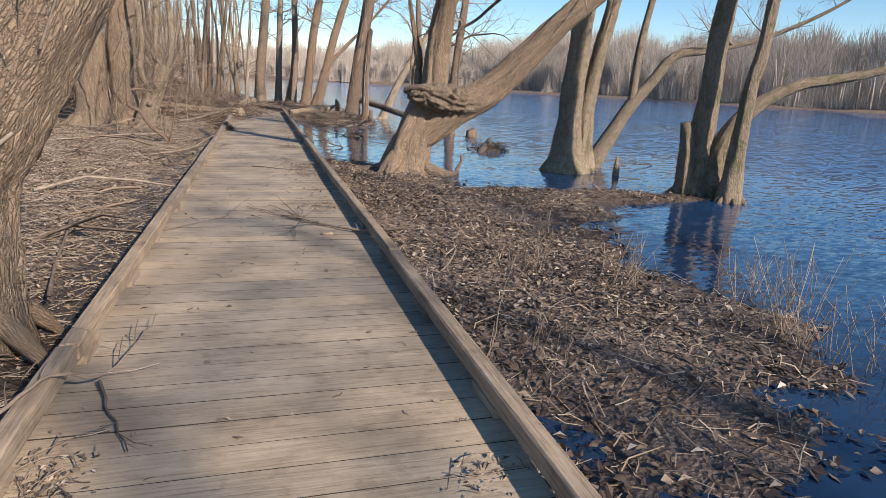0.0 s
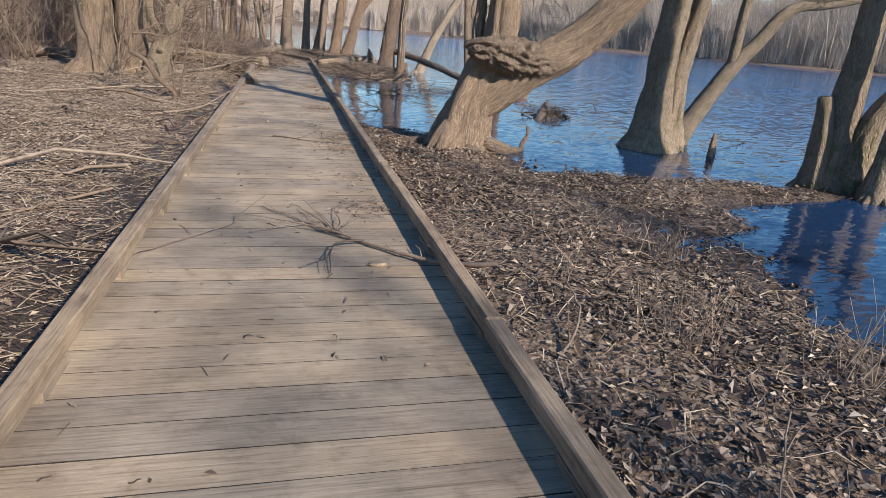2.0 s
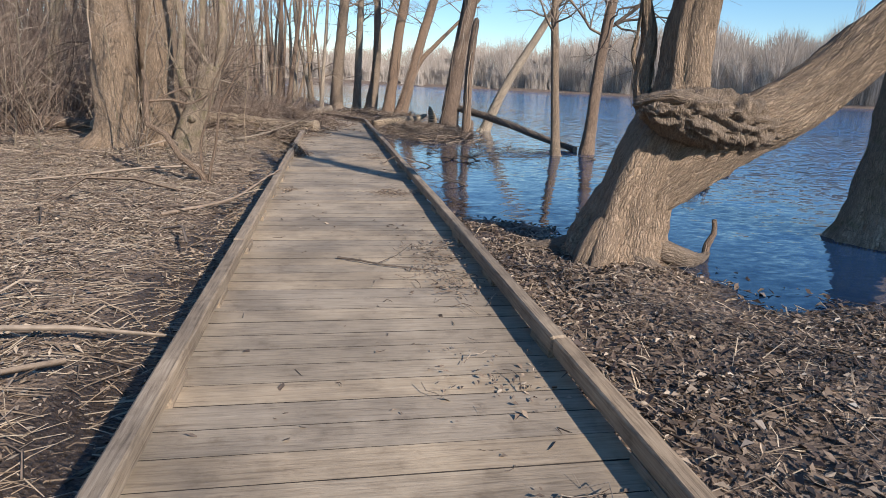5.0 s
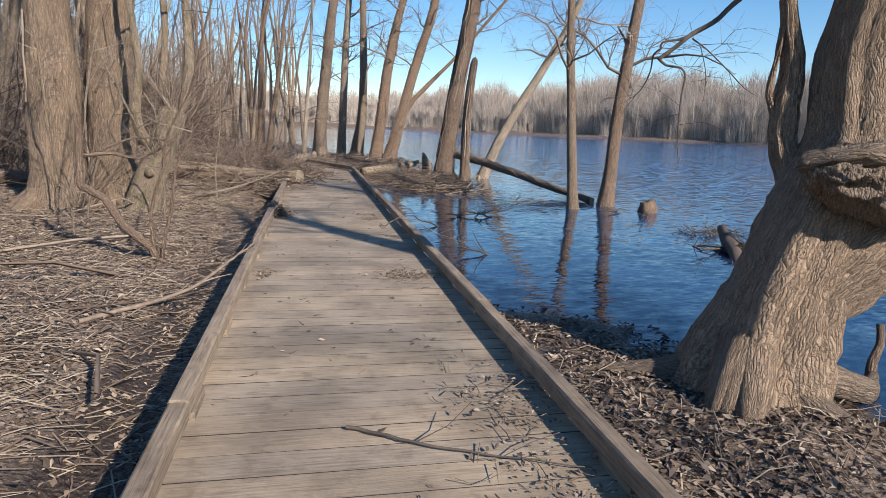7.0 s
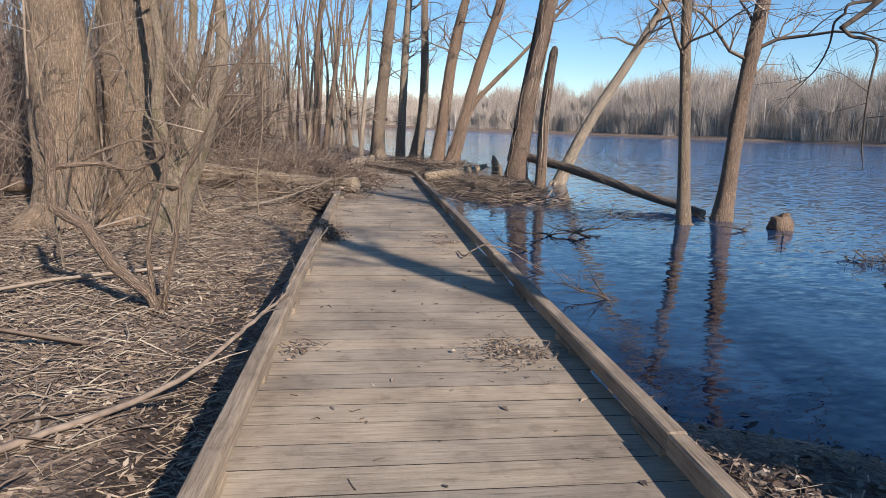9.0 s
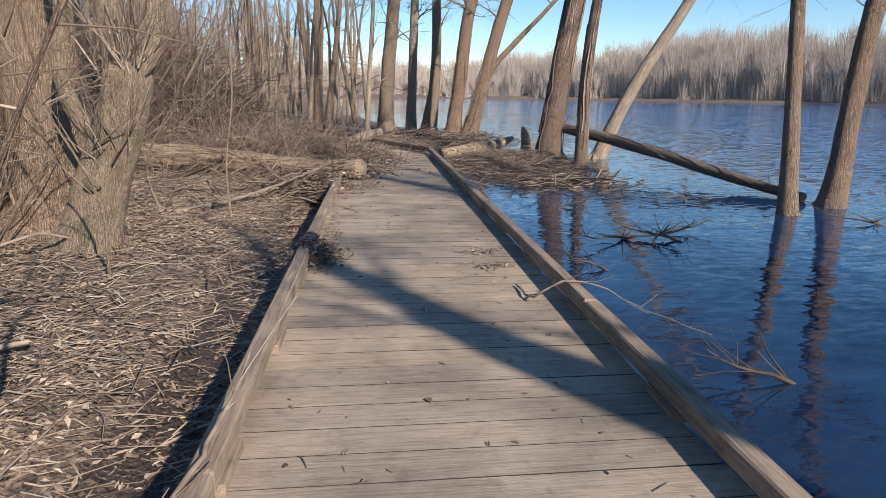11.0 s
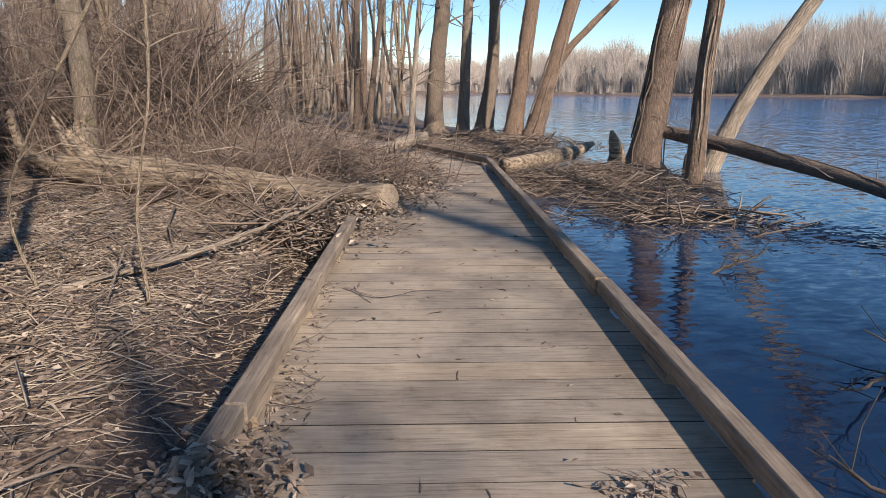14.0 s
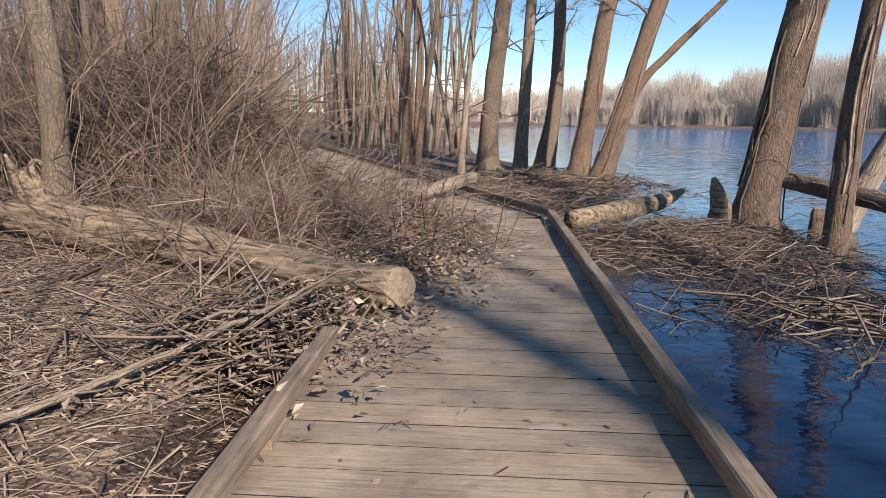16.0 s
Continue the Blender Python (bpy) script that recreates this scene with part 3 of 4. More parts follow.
tree("pale_leaning_tree", [[(5.13, 27.0, -0.2, 0.19), (5.75, 26.92, 1.3, 0.15), (6.44, 26.83, 2.55, 0.138), (6.98, 26.76, 3.47, 0.125), (7.76, 26.66, 4.97, 0.105), (8.2, 26.6, 6.2, 0.085)]],
     BARK_PALE, "pale bare trunk leaning over the lake", 19, 10, 14, 0.35, 1.2, 12, 0.07)
for i, (pts, mt) in enumerate([
        ([(0.17, 35.29, -0.05, 0.33), (0.2, 35.29, 1.22, 0.26), (0.4, 35.26, 3.42, 0.235), (0.7, 35.22, 6.17, 0.19)], BARK),
        ([(1.14, 36.31, -0.1, 0.21), (1.2, 36.31, 1.93, 0.17), (1.28, 36.3, 4.2, 0.151), (1.4, 36.28, 6.4, 0.126)], BARK_PALE),
        ([(1.73, 35.52, -0.1, 0.3), (1.98, 35.49, 1.95, 0.2), (2.02, 35.48, 4.15, 0.158), (1.97, 35.49, 6.29, 0.133)], BARK),
        ([(2.37, 33.43, -0.1, 0.3), (2.54, 33.41, 1.3, 0.22), (2.84, 33.37, 3.77, 0.2), (3.26, 33.32, 5.95, 0.15)], BARK_RED)]):
    tree("shore_tree", [pts], mt, "bare tree on the lake shore past the boardwalk", 20 + i, 13, 16, 0.25, 1.3, 12, 0.12, "bare trees along the shore", shag=14 if i == 3 else 0)
tree("shore_tree", [[(2.88, 33.23, -0.1, 0.29), (3.35, 33.17, 1.74, 0.215), (3.82, 33.12, 3.59, 0.19), (4.53, 33.03, 5.97, 0.16)],
                    [(3.13, 33.2, 0.69, 0.13), (3.61, 33.14, 2.16, 0.105), (4.3, 33.05, 3.0, 0.09), (5.38, 32.92, 4.13, 0.065)]],
     BARK_RED, "forked bare tree on the lake shore past the boardwalk", 25, 12, 16, 0.25, 1.3, 12, 0.12, "bare trees along the shore", shag=14)
tree("old_tree", [[(-4.02, 18.1, -0.1, 0.45), (-4.0, 18.1, 0.6, 0.385), (-3.99, 18.1, 1.85, 0.355), (-4.0, 18.1, 2.8, 0.3), (-4.0, 18.1, 5.0, 0.27)],
                  [(-3.38, 18.55, -0.05, 0.36), (-3.35, 18.52, 0.9, 0.335), (-3.33, 18.5, 1.95, 0.335), (-3.27, 18.5, 2.9, 0.33), (-3.15, 18.5, 5.0, 0.3)]],
     BARK, "massive old double trunk among the leaf litter", 30, 14, 9, 0.35, 1.3, 56, 0.09, shag=10, step=0.12, fissure=0.016)
tree("pollard_tree", [[(-2.86, 17.91, -0.1, 0.24), (-2.68, 17.89, 0.48, 0.225), (-2.5, 17.87, 0.92, 0.21), (-2.34, 17.85, 1.35, 0.195), (-2.29, 17.84, 1.54, 0.2), (-2.27, 17.84, 1.62, 0.12), None],
                      [(-2.55, 17.86, 0.95, 0.09), (-2.75, 17.8, 1.25, 0.075), (-2.78, 17.75, 1.6, 0.07), (-2.7, 17.7, 2.2, 0.055), (-2.8, 17.7, 3.2, 0.04)],
                      [(-2.25, 17.86, 1.5, 0.1), (-2.12, 17.95, 1.8, 0.09), (-2.05, 18.0, 2.4, 0.075), (-2.1, 18.1, 3.4, 0.06)],
                      [(-2.36, 17.9, 1.5, 0.07), (-2.45, 18.0, 1.9, 0.06), (-2.4, 18.1, 2.7, 0.05)],
                      [(-2.62, 17.68, 0.62, 0.07), (-2.62, 17.62, 0.66, 0.06), (-2.62, 17.59, 0.68, 0.03), None]],
     BARK_GREY, "leaning cut-back trunk with shoots sprouting from its scarred head", 31, 6, 7, 0.3, 1.3, 48, 0.05, step=0.08, fissure=0.008)
tree("thin_tree", [[(-5.45, 25.5, -0.1, 0.2), (-5.36, 25.5, 1.0, 0.16), (-5.33, 25.5, 1.7, 0.155), (-5.4, 25.5, 3.6, 0.13)]],
     BARK_GREY, "slim dark-barked tree behind the splintered log", 32, 11, 9, 0.3, 1.3, 12, 0.1)
tree("leaning_tree", [[(-1.6, 3.95, -0.1, 0.25), (-1.56, 3.95, 0.3, 0.22), (-1.55, 3.95, 0.85, 0.25), (-1.39, 3.95, 1.25, 0.29), (-1.2, 3.97, 1.6, 0.29), (-1.04, 4.0, 1.9, 0.28), (-0.8, 4.1, 2.4, 0.25), (-0.55, 4.3, 3.3, 0.22)]],
     BARK, "flaky-barked tree leaning over the boardwalk edge", 33, 9, 8, 0.6, 1.3, 56, 0.14, shag=4, step=0.07, fissure=0.012)

def shoots(x, y, z, n, seed, length, label):
    r = random.Random(seed)
    s = Soup()
    for k in range(n):
        q = Vector((x + r.gauss(0, 0.09), y + r.gauss(0, 0.07), z + r.gauss(0, 0.05)))
        d = Vector((r.gauss(0.1, 0.5), r.gauss(0, 0.4), 1))
        grow(s, r, q, d, length * r.uniform(0.4, 1.2), r.uniform(0.004, 0.011), 0, 4, 0.1, 0.12, (2,))
    return tagged(new("sprouts", s.mesh("sprouts", TWIG)), label, "sprouts")


shoots(-2.27, 17.78, 1.56, 46, 1, 0.9, "thin shoots sprouting from the scarred trunk head")
shoots(-2.5, 17.7, 0.9, 16, 2, 1.0, "thin shoots sprouting from the leaning trunk")
shoots(-1.2, 3.66, 1.5, 10, 3, 0.5, "thin shoots sprouting from a branch scar")
shoots(-3.6, 17.6, 0.1, 22, 4, 1.4, "thin shoots at the foot of the old trunk")
snag_stub = Soup()
pp, rr = smooth_path([(3.48, 10.84, -0.12, 0.045), (3.5, 10.86, 0.03, 0.036), (3.58, 10.9, 0.13, 0.03), (3.57, 10.92, 0.27, 0.024)], 0.05)
snag_stub.tube(pp, rr, 9, 0.4, rng, cap=True)
tagged(new("root_snag", snag_stub.mesh("root_snag", BARK_RED)), "dark upturned root stub at the water's edge", "root")

# shade trees behind the start of the walk
for i, (x, y) in enumerate([(5.6, -10.5), (7.6, -12.0), (9.4, -9.5), (6.8, -15.5), (11.0, -13.0), (8.6, -17.5), (11.5, -6.0)]):
    tree("shade_tree", [[(x, y, -0.1, 0.22), (x + 0.1, y, 2, 0.17), (x - 0.2, y + 0.2, 5, 0.13)]], BARK, "bare tree beside the start of the boardwalk", 40 + i, 12.5, 17, 0.35, 1.3, 10, 0.1, "bare trees behind the start", kids=(5, 4), step=0.5)

# ---- woods on the land side ----
temps = []
for i in range(7):
    r = random.Random(60 + i)
    stems = []
    for s in range(1 if i < 3 else 2 + i % 2):
        x, y, lx, ly = r.uniform(-0.3, 0.3) * (s > 0), r.uniform(-0.3, 0.3) * (s > 0), r.uniform(-0.12, 0.2), r.uniform(-0.1, 0.1)
        r0 = r.uniform(0.07, 0.14)
        stems.append([(x, y, -0.1, r0), (x + lx * 1.5, y + ly, 1.5, r0 * 0.85), (x + lx * 4, y + ly * 3, 4, r0 * 0.65)])
    ob = tree("woodland_tree", stems, (BARK, BARK_GREY, BARK_PALE, BARK_RED)[i % 4], "slender bare woodland tree in the thicket", 70 + i, r.uniform(8, 12), 8 if i < 3 else 4, 0.12, 1.4, 6, 0.08, "bare trees of the woods", kids=(4, 1), step=0.6)
    temps.append(ob)
spots = []
r = random.Random(8)
tries = 0
while len(spots) < 145 and tries < 20000:
    tries += 1
    if len(spots) < 60:
        x, y = r.uniform(-12, -0.5), r.uniform(26, 60)
    elif len(spots) < 115:
        x, y = r.uniform(-30, -6), r.uniform(4, 60)
    else:
        x, y = r.uniform(-60, -2), r.uniform(50, 130)
    if x > np.interp(y, SY, SX) - 0.4:
        continue
    s = (x - 1.06) * -0.383 + (y - 26.4) * 0.924
    q = (x - 1.06) * -0.924 + (y - 26.4) * -0.383
    if (-1.0 < q < 3.4 and s < 40) or (y < 27 and x > -7) or (y < 33 and x > -4.5):
        continue
    if any((x - a) ** 2 + (y - b_) ** 2 < (0.35 if y < 60 else 1.0) for a, b_ in spots):
        continue
    spots.append((x, y))
for i, (x, y) in enumerate(spots):
    m4 = pose(x, y, gz(x, y), r.uniform(-5, 5), r.uniform(-6, 6), r.uniform(0, 360))
    if i < len(temps):
        temps[i].matrix_basis = m4
    else:
        k = r.uniform(0.8, 1.35)
        c = copy_thing(temps[r.randrange(len(temps))], m4)
        c.scale = (k, k, k)

# ---- thicket and far woods ----
thick = Soup()
r = random.Random(21)
for i in range(2300):
    if i < 1200:
        x, y = r.uniform(-9, -2.8), r.uniform(25.6, 34)
    elif i < 2100:
        x, y = r.uniform(-14, -7.2), r.uniform(19.5, 29)
    elif i < 2350:
        x, y = r.uniform(-8.5, -5.8), r.uniform(19.5, 23)
    else:
        x, y = r.uniform(-22, -7.5), r.uniform(8, 40)
    if (x - 1.06) * -0.924 + (y - 26.4) * -0.383 < 3.3 or x > -0.235 * (y - 17.8) - 1.3:
        continue
    d = Vector((r.gauss(0.05, 0.42), r.gauss(-0.05, 0.42), 1))
    grow(thick, r, Vector((x, y, gz(x, y) - 0.03)), d, r.uniform(1.2, 5.5), r.uniform(0.005, 0.02), 0, 3, r.uniform(0, 0.5), 0.25, (2,))
for i in range(1900):
    x, y = r.uniform(-30, -3), r.uniform(29, 62)
    if (x - 1.06) * -0.924 + (y - 26.4) * -0.383 < 3.6 or (x > -0.235 * (y - 17.8) - 1.3 and x < 0.9 - 0.4 * (y - 26)) or x > np.interp(y, SY, SX) - 1.5:
        continue
    d = Vector((r.gauss(0.05, 0.2), r.gauss(0, 0.2), 1))
    grow(thick, r, Vector((x, y, gz(x, y) - 0.03)), d, r.uniform(3, 9), r.uniform(0.012, 0.04), 0, 3, r.uniform(0, 0.2), 0.13, (1,))
tagged(new("thicket", thick.mesh("thicket", SHRUB)), "dense thicket of bare reddish brown stems", "shrubs", kind="stuff")

farw = Soup()
r = random.Random(22)
for i in range(1150):
    az = radians(r.uniform(-9, 68))
    deg = math.degrees(az)
    base = np.interp(deg, [-6, 10, 25, 45, 90], [330, 290, 240, 190, 160])
    deep = abs(r.gauss(0, 22))
    dist = base + 1 + deep
    x, y = dist * math.sin(az), dist * math.cos(az)
    h = np.interp(deg, [-6, 8, 17, 27, 45], [16, 17, 20, 24, 21]) * r.uniform(0.72, 1.0) * (1.0 + 0.4 * noise.noise(Vector((deg * 0.3, 3.0, 0))) + 0.16 * noise.noise(Vector((deg * 0.9, 7.0, 0)))) * (0.72 if deep < 6 else 1.0)
    p0 = Vector((x, y, 0.3 + deep * 0.13))
    lean = Vector((r.gauss(0, 0.06), r.gauss(0, 0.06), 1))
    farw.tube([p0, p0 + lean * h * 0.5, p0 + lean * h * 0.85], [0.17, 0.11, 0.03], 3, 0, r)
    ex, ey = math.cos(az), -math.sin(az)
    wide = h * r.uniform(0.2, 0.3)
    for k in range(130):
        a, f = r.uniform(-1, 1), r.random()
        if k < 78:
            out = math.sqrt(max(0.0, 1 - a * a))
            tip = p0 + lean * h * (0.6 + 0.4 * out * (0.3 + 0.7 * f)) + Vector((ex * a * wide, ey * a * wide, 0))
            root = p0 + lean * h * r.uniform(0.08, 0.6)
            q = root + (tip - root) * r.uniform(0.2, 0.75)
            e = tip + Vector((ex * r.gauss(0, 0.5), ey * r.gauss(0, 0.5), r.gauss(0, 0.5)))
        else:
            q = p0 + Vector((ex * a * wide, ey * a * wide, -0.2))
            e = q + Vector((ex * r.gauss(0, 0.8), ey * r.gauss(0, 0.8), h * r.uniform(0.12, 0.66)))
        t = 0.03 + 0.05 * r.random()
        farw.add([q + Vector((ex * t, ey * t, 0)), q - Vector((ex * t, ey * t, 0)), e], [(0, 1, 2)])
for i in range(330):
    az = radians(r.uniform(-75, -6))
    dist = r.uniform(75, 150)
    x, y = dist * math.sin(az), dist * math.cos(az)
    h = r.uniform(9, 15)
    p0 = Vector((x, y, gz(x, y)))
    farw.tube([p0, p0 + Vector((0, 0, h * 0.9))], [0.16, 0.03], 3, 0, r, 1)
    for k in range(110):
        q = p0 + Vector((r.gauss(0, 0.06) * h, r.gauss(0, 0.06) * h, h * r.uniform(0.0, 0.8)))
        e = q + Vector((r.gauss(0, 0.12) * h, r.gauss(0, 0.12) * h, h * r.uniform(0.05, 0.25)))
        s0 = r.uniform(0.015, 0.04)
        farw.add([q + Vector((s0, s0, 0)), q - Vector((s0, s0, 0)), e], [(0, 1, 2)], 1)
tagged(new("far_woods", farw.mesh("far_woods", FAR_WOOD_HAZED, SHRUB, smooth=False)), "hazy bare grey-brown woods along the far shore", "woods", kind="stuff")

# ---- distant lattice tower ----
tower = Soup()
corner = [(1, 1), (1, -1), (-1, -1), (-1, 1)]
levels = [(3.0, 5.5), (15.0, 4.2), (26.0, 3.2), (36.0, 2.5), (44.0, 2.0), (51.0, 1.7), (57.0, 1.5), (62.5, 1.3), (68.0, 1.1)]
for (z0, w0), (z1, w1) in zip(levels, levels[1:]):
    for k in range(4):
        (ax, ay), (bx, by) = corner[k], corner[(k + 1) % 4]
        c0, c1 = Vector((323 + ax * w0, 364 + ay * w0, z0)), Vector((323 + ax * w1, 364 + ay * w1, z1))
        e0, e1 = Vector((323 + bx * w0, 364 + by * w0, z0)), Vector((323 + bx * w1, 364 + by * w1, z1))
        for p, q in ((c0, c1), (c0, e1), (e0, c1), (c1, e1)):
            tower.tube([p, q], [0.13, 0.13], 4, 0, random)
m, nt, b = material("galvanised_steel")
nt.links.new(ramp(nt, noise_tex(nt, coords(nt), 0.6, 3), (0.3, (0.3, 0.31, 0.32)), (0.7, (0.46, 0.47, 0.48))), b.inputs["Base Color"])
b.inputs["Roughness"].default_value, b.inputs["Metallic"].default_value = 0.6, 0.4
tagged(new("lattice_tower", tower.mesh("lattice_tower", m, smooth=False)), "distant grey steel lattice tower above the far woods", "tower")

# ---- logs ----
def log(name, pts, mat, label, seed, sides=16, rough=0.12, cut=True):
    s = Soup()
    pp, rr = smooth_path(pts, 0.09)
    s.tube(pp, rr, sides, rough, random.Random(seed), 0, True)
    ob = new(name, s.mesh(name, mat, CUT))
    if cut:
        for p in list(ob.data.polygons)[-2:]:
            p.material_index = 1
            p.use_smooth = False
    return tagged(ob, label, "log")


big_log = log("fallen_log", [(-5.35, 24.72, 0.27, 0.2), (-4.5, 24.35, 0.24, 0.235), (-3.52, 23.9, 0.24, 0.22), (-2.64, 23.45, 0.21, 0.2), (-1.81, 22.95, 0.19, 0.175), (-1.06, 22.4, 0.21, 0.155), (-0.47, 21.95, 0.26, 0.15)], SPLIT, "barkless fallen log with a sawn end at the boardwalk edge", 5, 36, 0.2)
sp = Soup()
for pth in ([(-5.2, 24.68, 0.25, 0.17), (-5.5, 24.7, 0.3, 0.12), (-5.78, 24.7, 0.42, 0.09), (-5.93, 24.7, 0.66, 0.07), (-5.98, 24.68, 1.03, 0.055), (-6.0, 24.68, 1.06, 0.02)],
            [(-4.95, 24.6, 0.28, 0.2), (-5.15, 24.66, 0.5, 0.14), (-5.3, 24.7, 0.68, 0.09), (-5.35, 24.7, 0.84, 0.05), (-5.43, 24.72, 0.98, 0.012)],
            [(-4.85, 24.55, 0.3, 0.18), (-5.02, 24.6, 0.55, 0.12), (-5.16, 24.62, 0.74, 0.06), (-5.13, 24.62, 0.84, 0.015)],
            [(-4.6, 24.45, 0.35, 0.1), (-4.87, 24.55, 0.5, 0.05), (-5.0, 24.6, 0.72, 0.04), (-5.05, 24.62, 0.86, 0.035), (-4.97, 24.62, 0.92, 0.03), (-4.9, 24.6, 0.86, 0.02)],
            [(-5.1, 24.68, 0.2, 0.16), (-5.46, 24.75, 0.2, 0.1), (-5.85, 24.8, 0.2, 0.03)]):
    pp, rr = smooth_path(pth, 0.05)
    sp.tube(pp, rr, 14, 0.32, rng, cap=True)
o = new("splintered_root", sp.mesh("splintered_root", SPLIT))
o.parent = big_log
log("fallen_log", [(1.3, 26.6, 0.05, 0.13), (2.0, 27.0, 0.12, 0.15), (2.8, 27.6, 0.2, 0.13), (3.25, 28.0, 0.34, 0.05)], SPLIT, "pale broken log lying on the bank beside the boardwalk", 6, 12, 0.2, False)
propped = log("fallen_log", [(3.9, 27.0, 0.72, 0.12), (4.6, 25.6, 0.55, 0.115), (5.1, 23.8, 0.36, 0.1), (5.6, 22.0, 0.12, 0.085), (6.0, 20.6, -0.03, 0.075)], BARK, "fallen trunk propped between trees over the water", 7, 14, 0.12)
vine = Soup()
vr = random.Random(71)
spine, girth_ = smooth_path([(3.9, 27.0, 0.72, 0.12), (4.6, 25.6, 0.55, 0.115), (5.1, 23.8, 0.36, 0.1), (5.6, 22.0, 0.12, 0.085), (6.0, 20.6, -0.03, 0.075)], 0.06)
for k in range(4):
    turn, run = vr.uniform(0, 6.3), []
    for i in range(int(len(spine) * (0.1 + 0.12 * k)), int(len(spine) * (0.45 + 0.14 * k))):
        turn += vr.uniform(-0.05, 0.2)
        run.append(spine[i] + Vector((math.cos(turn), 0.3 * math.cos(turn), math.sin(turn))) * (girth_[i] * 1.08))
    vine.tube(run, [0.007] * len(run), 6, 0.1, vr)
for k in range(30):
    i = vr.randint(3, len(spine) - 4)
    grow(vine, vr, spine[i] + Vector((0, 0, girth_[i] * 0.7)), Vector((vr.gauss(0.3, 0.6), vr.gauss(0, 0.6), vr.uniform(0.2, 1))), vr.uniform(0.25, 0.8), 0.006, 0, 4, 0.1, 0.2, (3,))
vo = new("vine", vine.mesh("vine", TWIG))
vo.parent = propped
tagged(vo, "thin vines and twigs wrapped round the trunk", kind="stuff")
log("fallen_log", [(-8.5, 27.2, 0.35, 0.2), (-5.5, 27.0, 0.35, 0.19), (-2.9, 27.3, 0.3, 0.16)], BARK, "bark-covered log lying in the thicket", 8, 12)
log("fallen_log", [(-9.4, 21.6, 0.25, 0.13), (-7.4, 21.2, 0.28, 0.14), (-5.4, 20.9, 0.22, 0.12)], BARK_RED, "dark fallen trunk lying behind the old double trunk", 14, 12)
log("log_chunk", [(-1.1, 28.0, 0.18, 0.1), (-0.6, 28.5, 0.3, 0.12), (-0.1, 29.0, 0.42, 0.11)], BARK_PALE, "short pale log on the brush-covered boardwalk", 9, 10, 0.15)
log("stump", [(3.2, 26.2, -0.1, 0.17), (3.2, 26.2, 0.3, 0.13), (3.15, 26.2, 0.55, 0.1), (3.1, 26.25, 0.7, 0.03)], SPLIT, "jagged rotten stump beside the vine-covered tree", 10, 10, 0.4, False)
log("stump", [(6.6, 19.2, -0.2, 0.19), (6.6, 19.2, 0.02, 0.17), (6.62, 19.2, 0.12, 0.12), (6.6, 19.2, 0.16, 0.06)], BARK_RED, "low rotten stump in the water", 11, 12, 0.6, False)
log("stump", [(4.55, 26.4, -0.2, 0.1), (4.55, 26.4, 0.2, 0.09), (4.55, 26.4, 0.3, 0.06)], BARK_RED, "small dark stump in the water", 12, 10, 0.2)
log("snag", [(6.85, 10.95, -0.2, 0.08), (6.85, 10.95, 0.1, 0.06), (6.85, 10.95, 0.28, 0.025)], BARK_GREY, "small pointed snag in the water", 13, 8, 0.3, False)

# ---- loose litter ----
def leaves(name, count, place, mat, label, size=(0.016, 0.045), seed=1, lift=0.012):
    r = np.random.RandomState(seed)
    P = place(r, count)
    n = len(P)
    a = r.uniform(0, 6.283, n)
    s = r.uniform(*size, n)
    w = s * r.uniform(0.3, 0.6, n)
    u = np.stack([np.cos(a), np.sin(a), r.normal(0, 0.3, n)], 1)
    t = np.stack([-np.sin(a), np.cos(a), r.normal(0, 0.35, n)], 1)
    up = np.zeros((n, 3))
    up[:, 2] = s * r.uniform(-0.2, 0.45, n)
    P = P + np.array([0, 0, lift]) + np.stack([np.zeros(n), np.zeros(n), r.uniform(0, lift * 1.5, n)], 1)
    V = np.stack([P - u * s[:, None], P + t * w[:, None] + up, P + u * s[:, None], P - t * w[:, None] + up], 1).reshape(-1, 3)
    F = np.stack([np.arange(n) * 4, np.arange(n) * 4 + 1, np.arange(n) * 4 + 2, np.arange(n) * 4, np.arange(n) * 4 + 2, np.arange(n) * 4 + 3], 1).reshape(-1, 3)
    me = bpy.data.meshes.new(name)
    me.from_pydata(V.tolist(), [], F.tolist())
    me.materials.append(mat)
    return tagged(new(name, me), label, "leaf litter", kind="stuff")


def on_land(x0, x1, y0, y1, dry):
    def place(r, count):
        x, y = r.uniform(x0, x1, count), r.uniform(y0, y1, count)
        z = ground_z(x, y)
        keep = (z > WATER_Z + dry) & ~((x > -0.85) & (x < 1.0) & (y < 26)) 
        q = (x - 1.06) * -0.924 + (y - 26.4) * -0.383
        keep &= ~((y > 26) & (q > 0) & (q < 1.9))
        keep &= r.uniform(0, 1, count) < 0.55 + 0.45 * np.sin(x * 2.3 + 1.5 * np.sin(y * 1.1)) * np.sin(y * 1.9 + x)
        return np.stack([x, y, z], 1)[keep]
    return place


leaves("leaf_litter", 120000, on_land(-7, -0.9, 1, 26, -0.3), LEAF, "pale brown dead leaves covering the ground", (0.01, 0.031), 1)
leaves("leaf_litter", 46000, on_land(0.95, 6.5, 1, 9, 0.036), LEAF_DAMP, "brown damp dead leaves on the low bank", (0.012, 0.034), 2)
leaves("leaf_litter", 26000, on_land(0.95, 6.5, 9, 13, 0.03), LEAF, "pale dry leaves under the leaning tree", (0.012, 0.034), 6)
leaves("wet_leaf_litter", 34000, on_land(0.95, 7.4, -1, 13.6, -0.012), LEAF_WET, "dark wet leaves at the water's edge", seed=3)
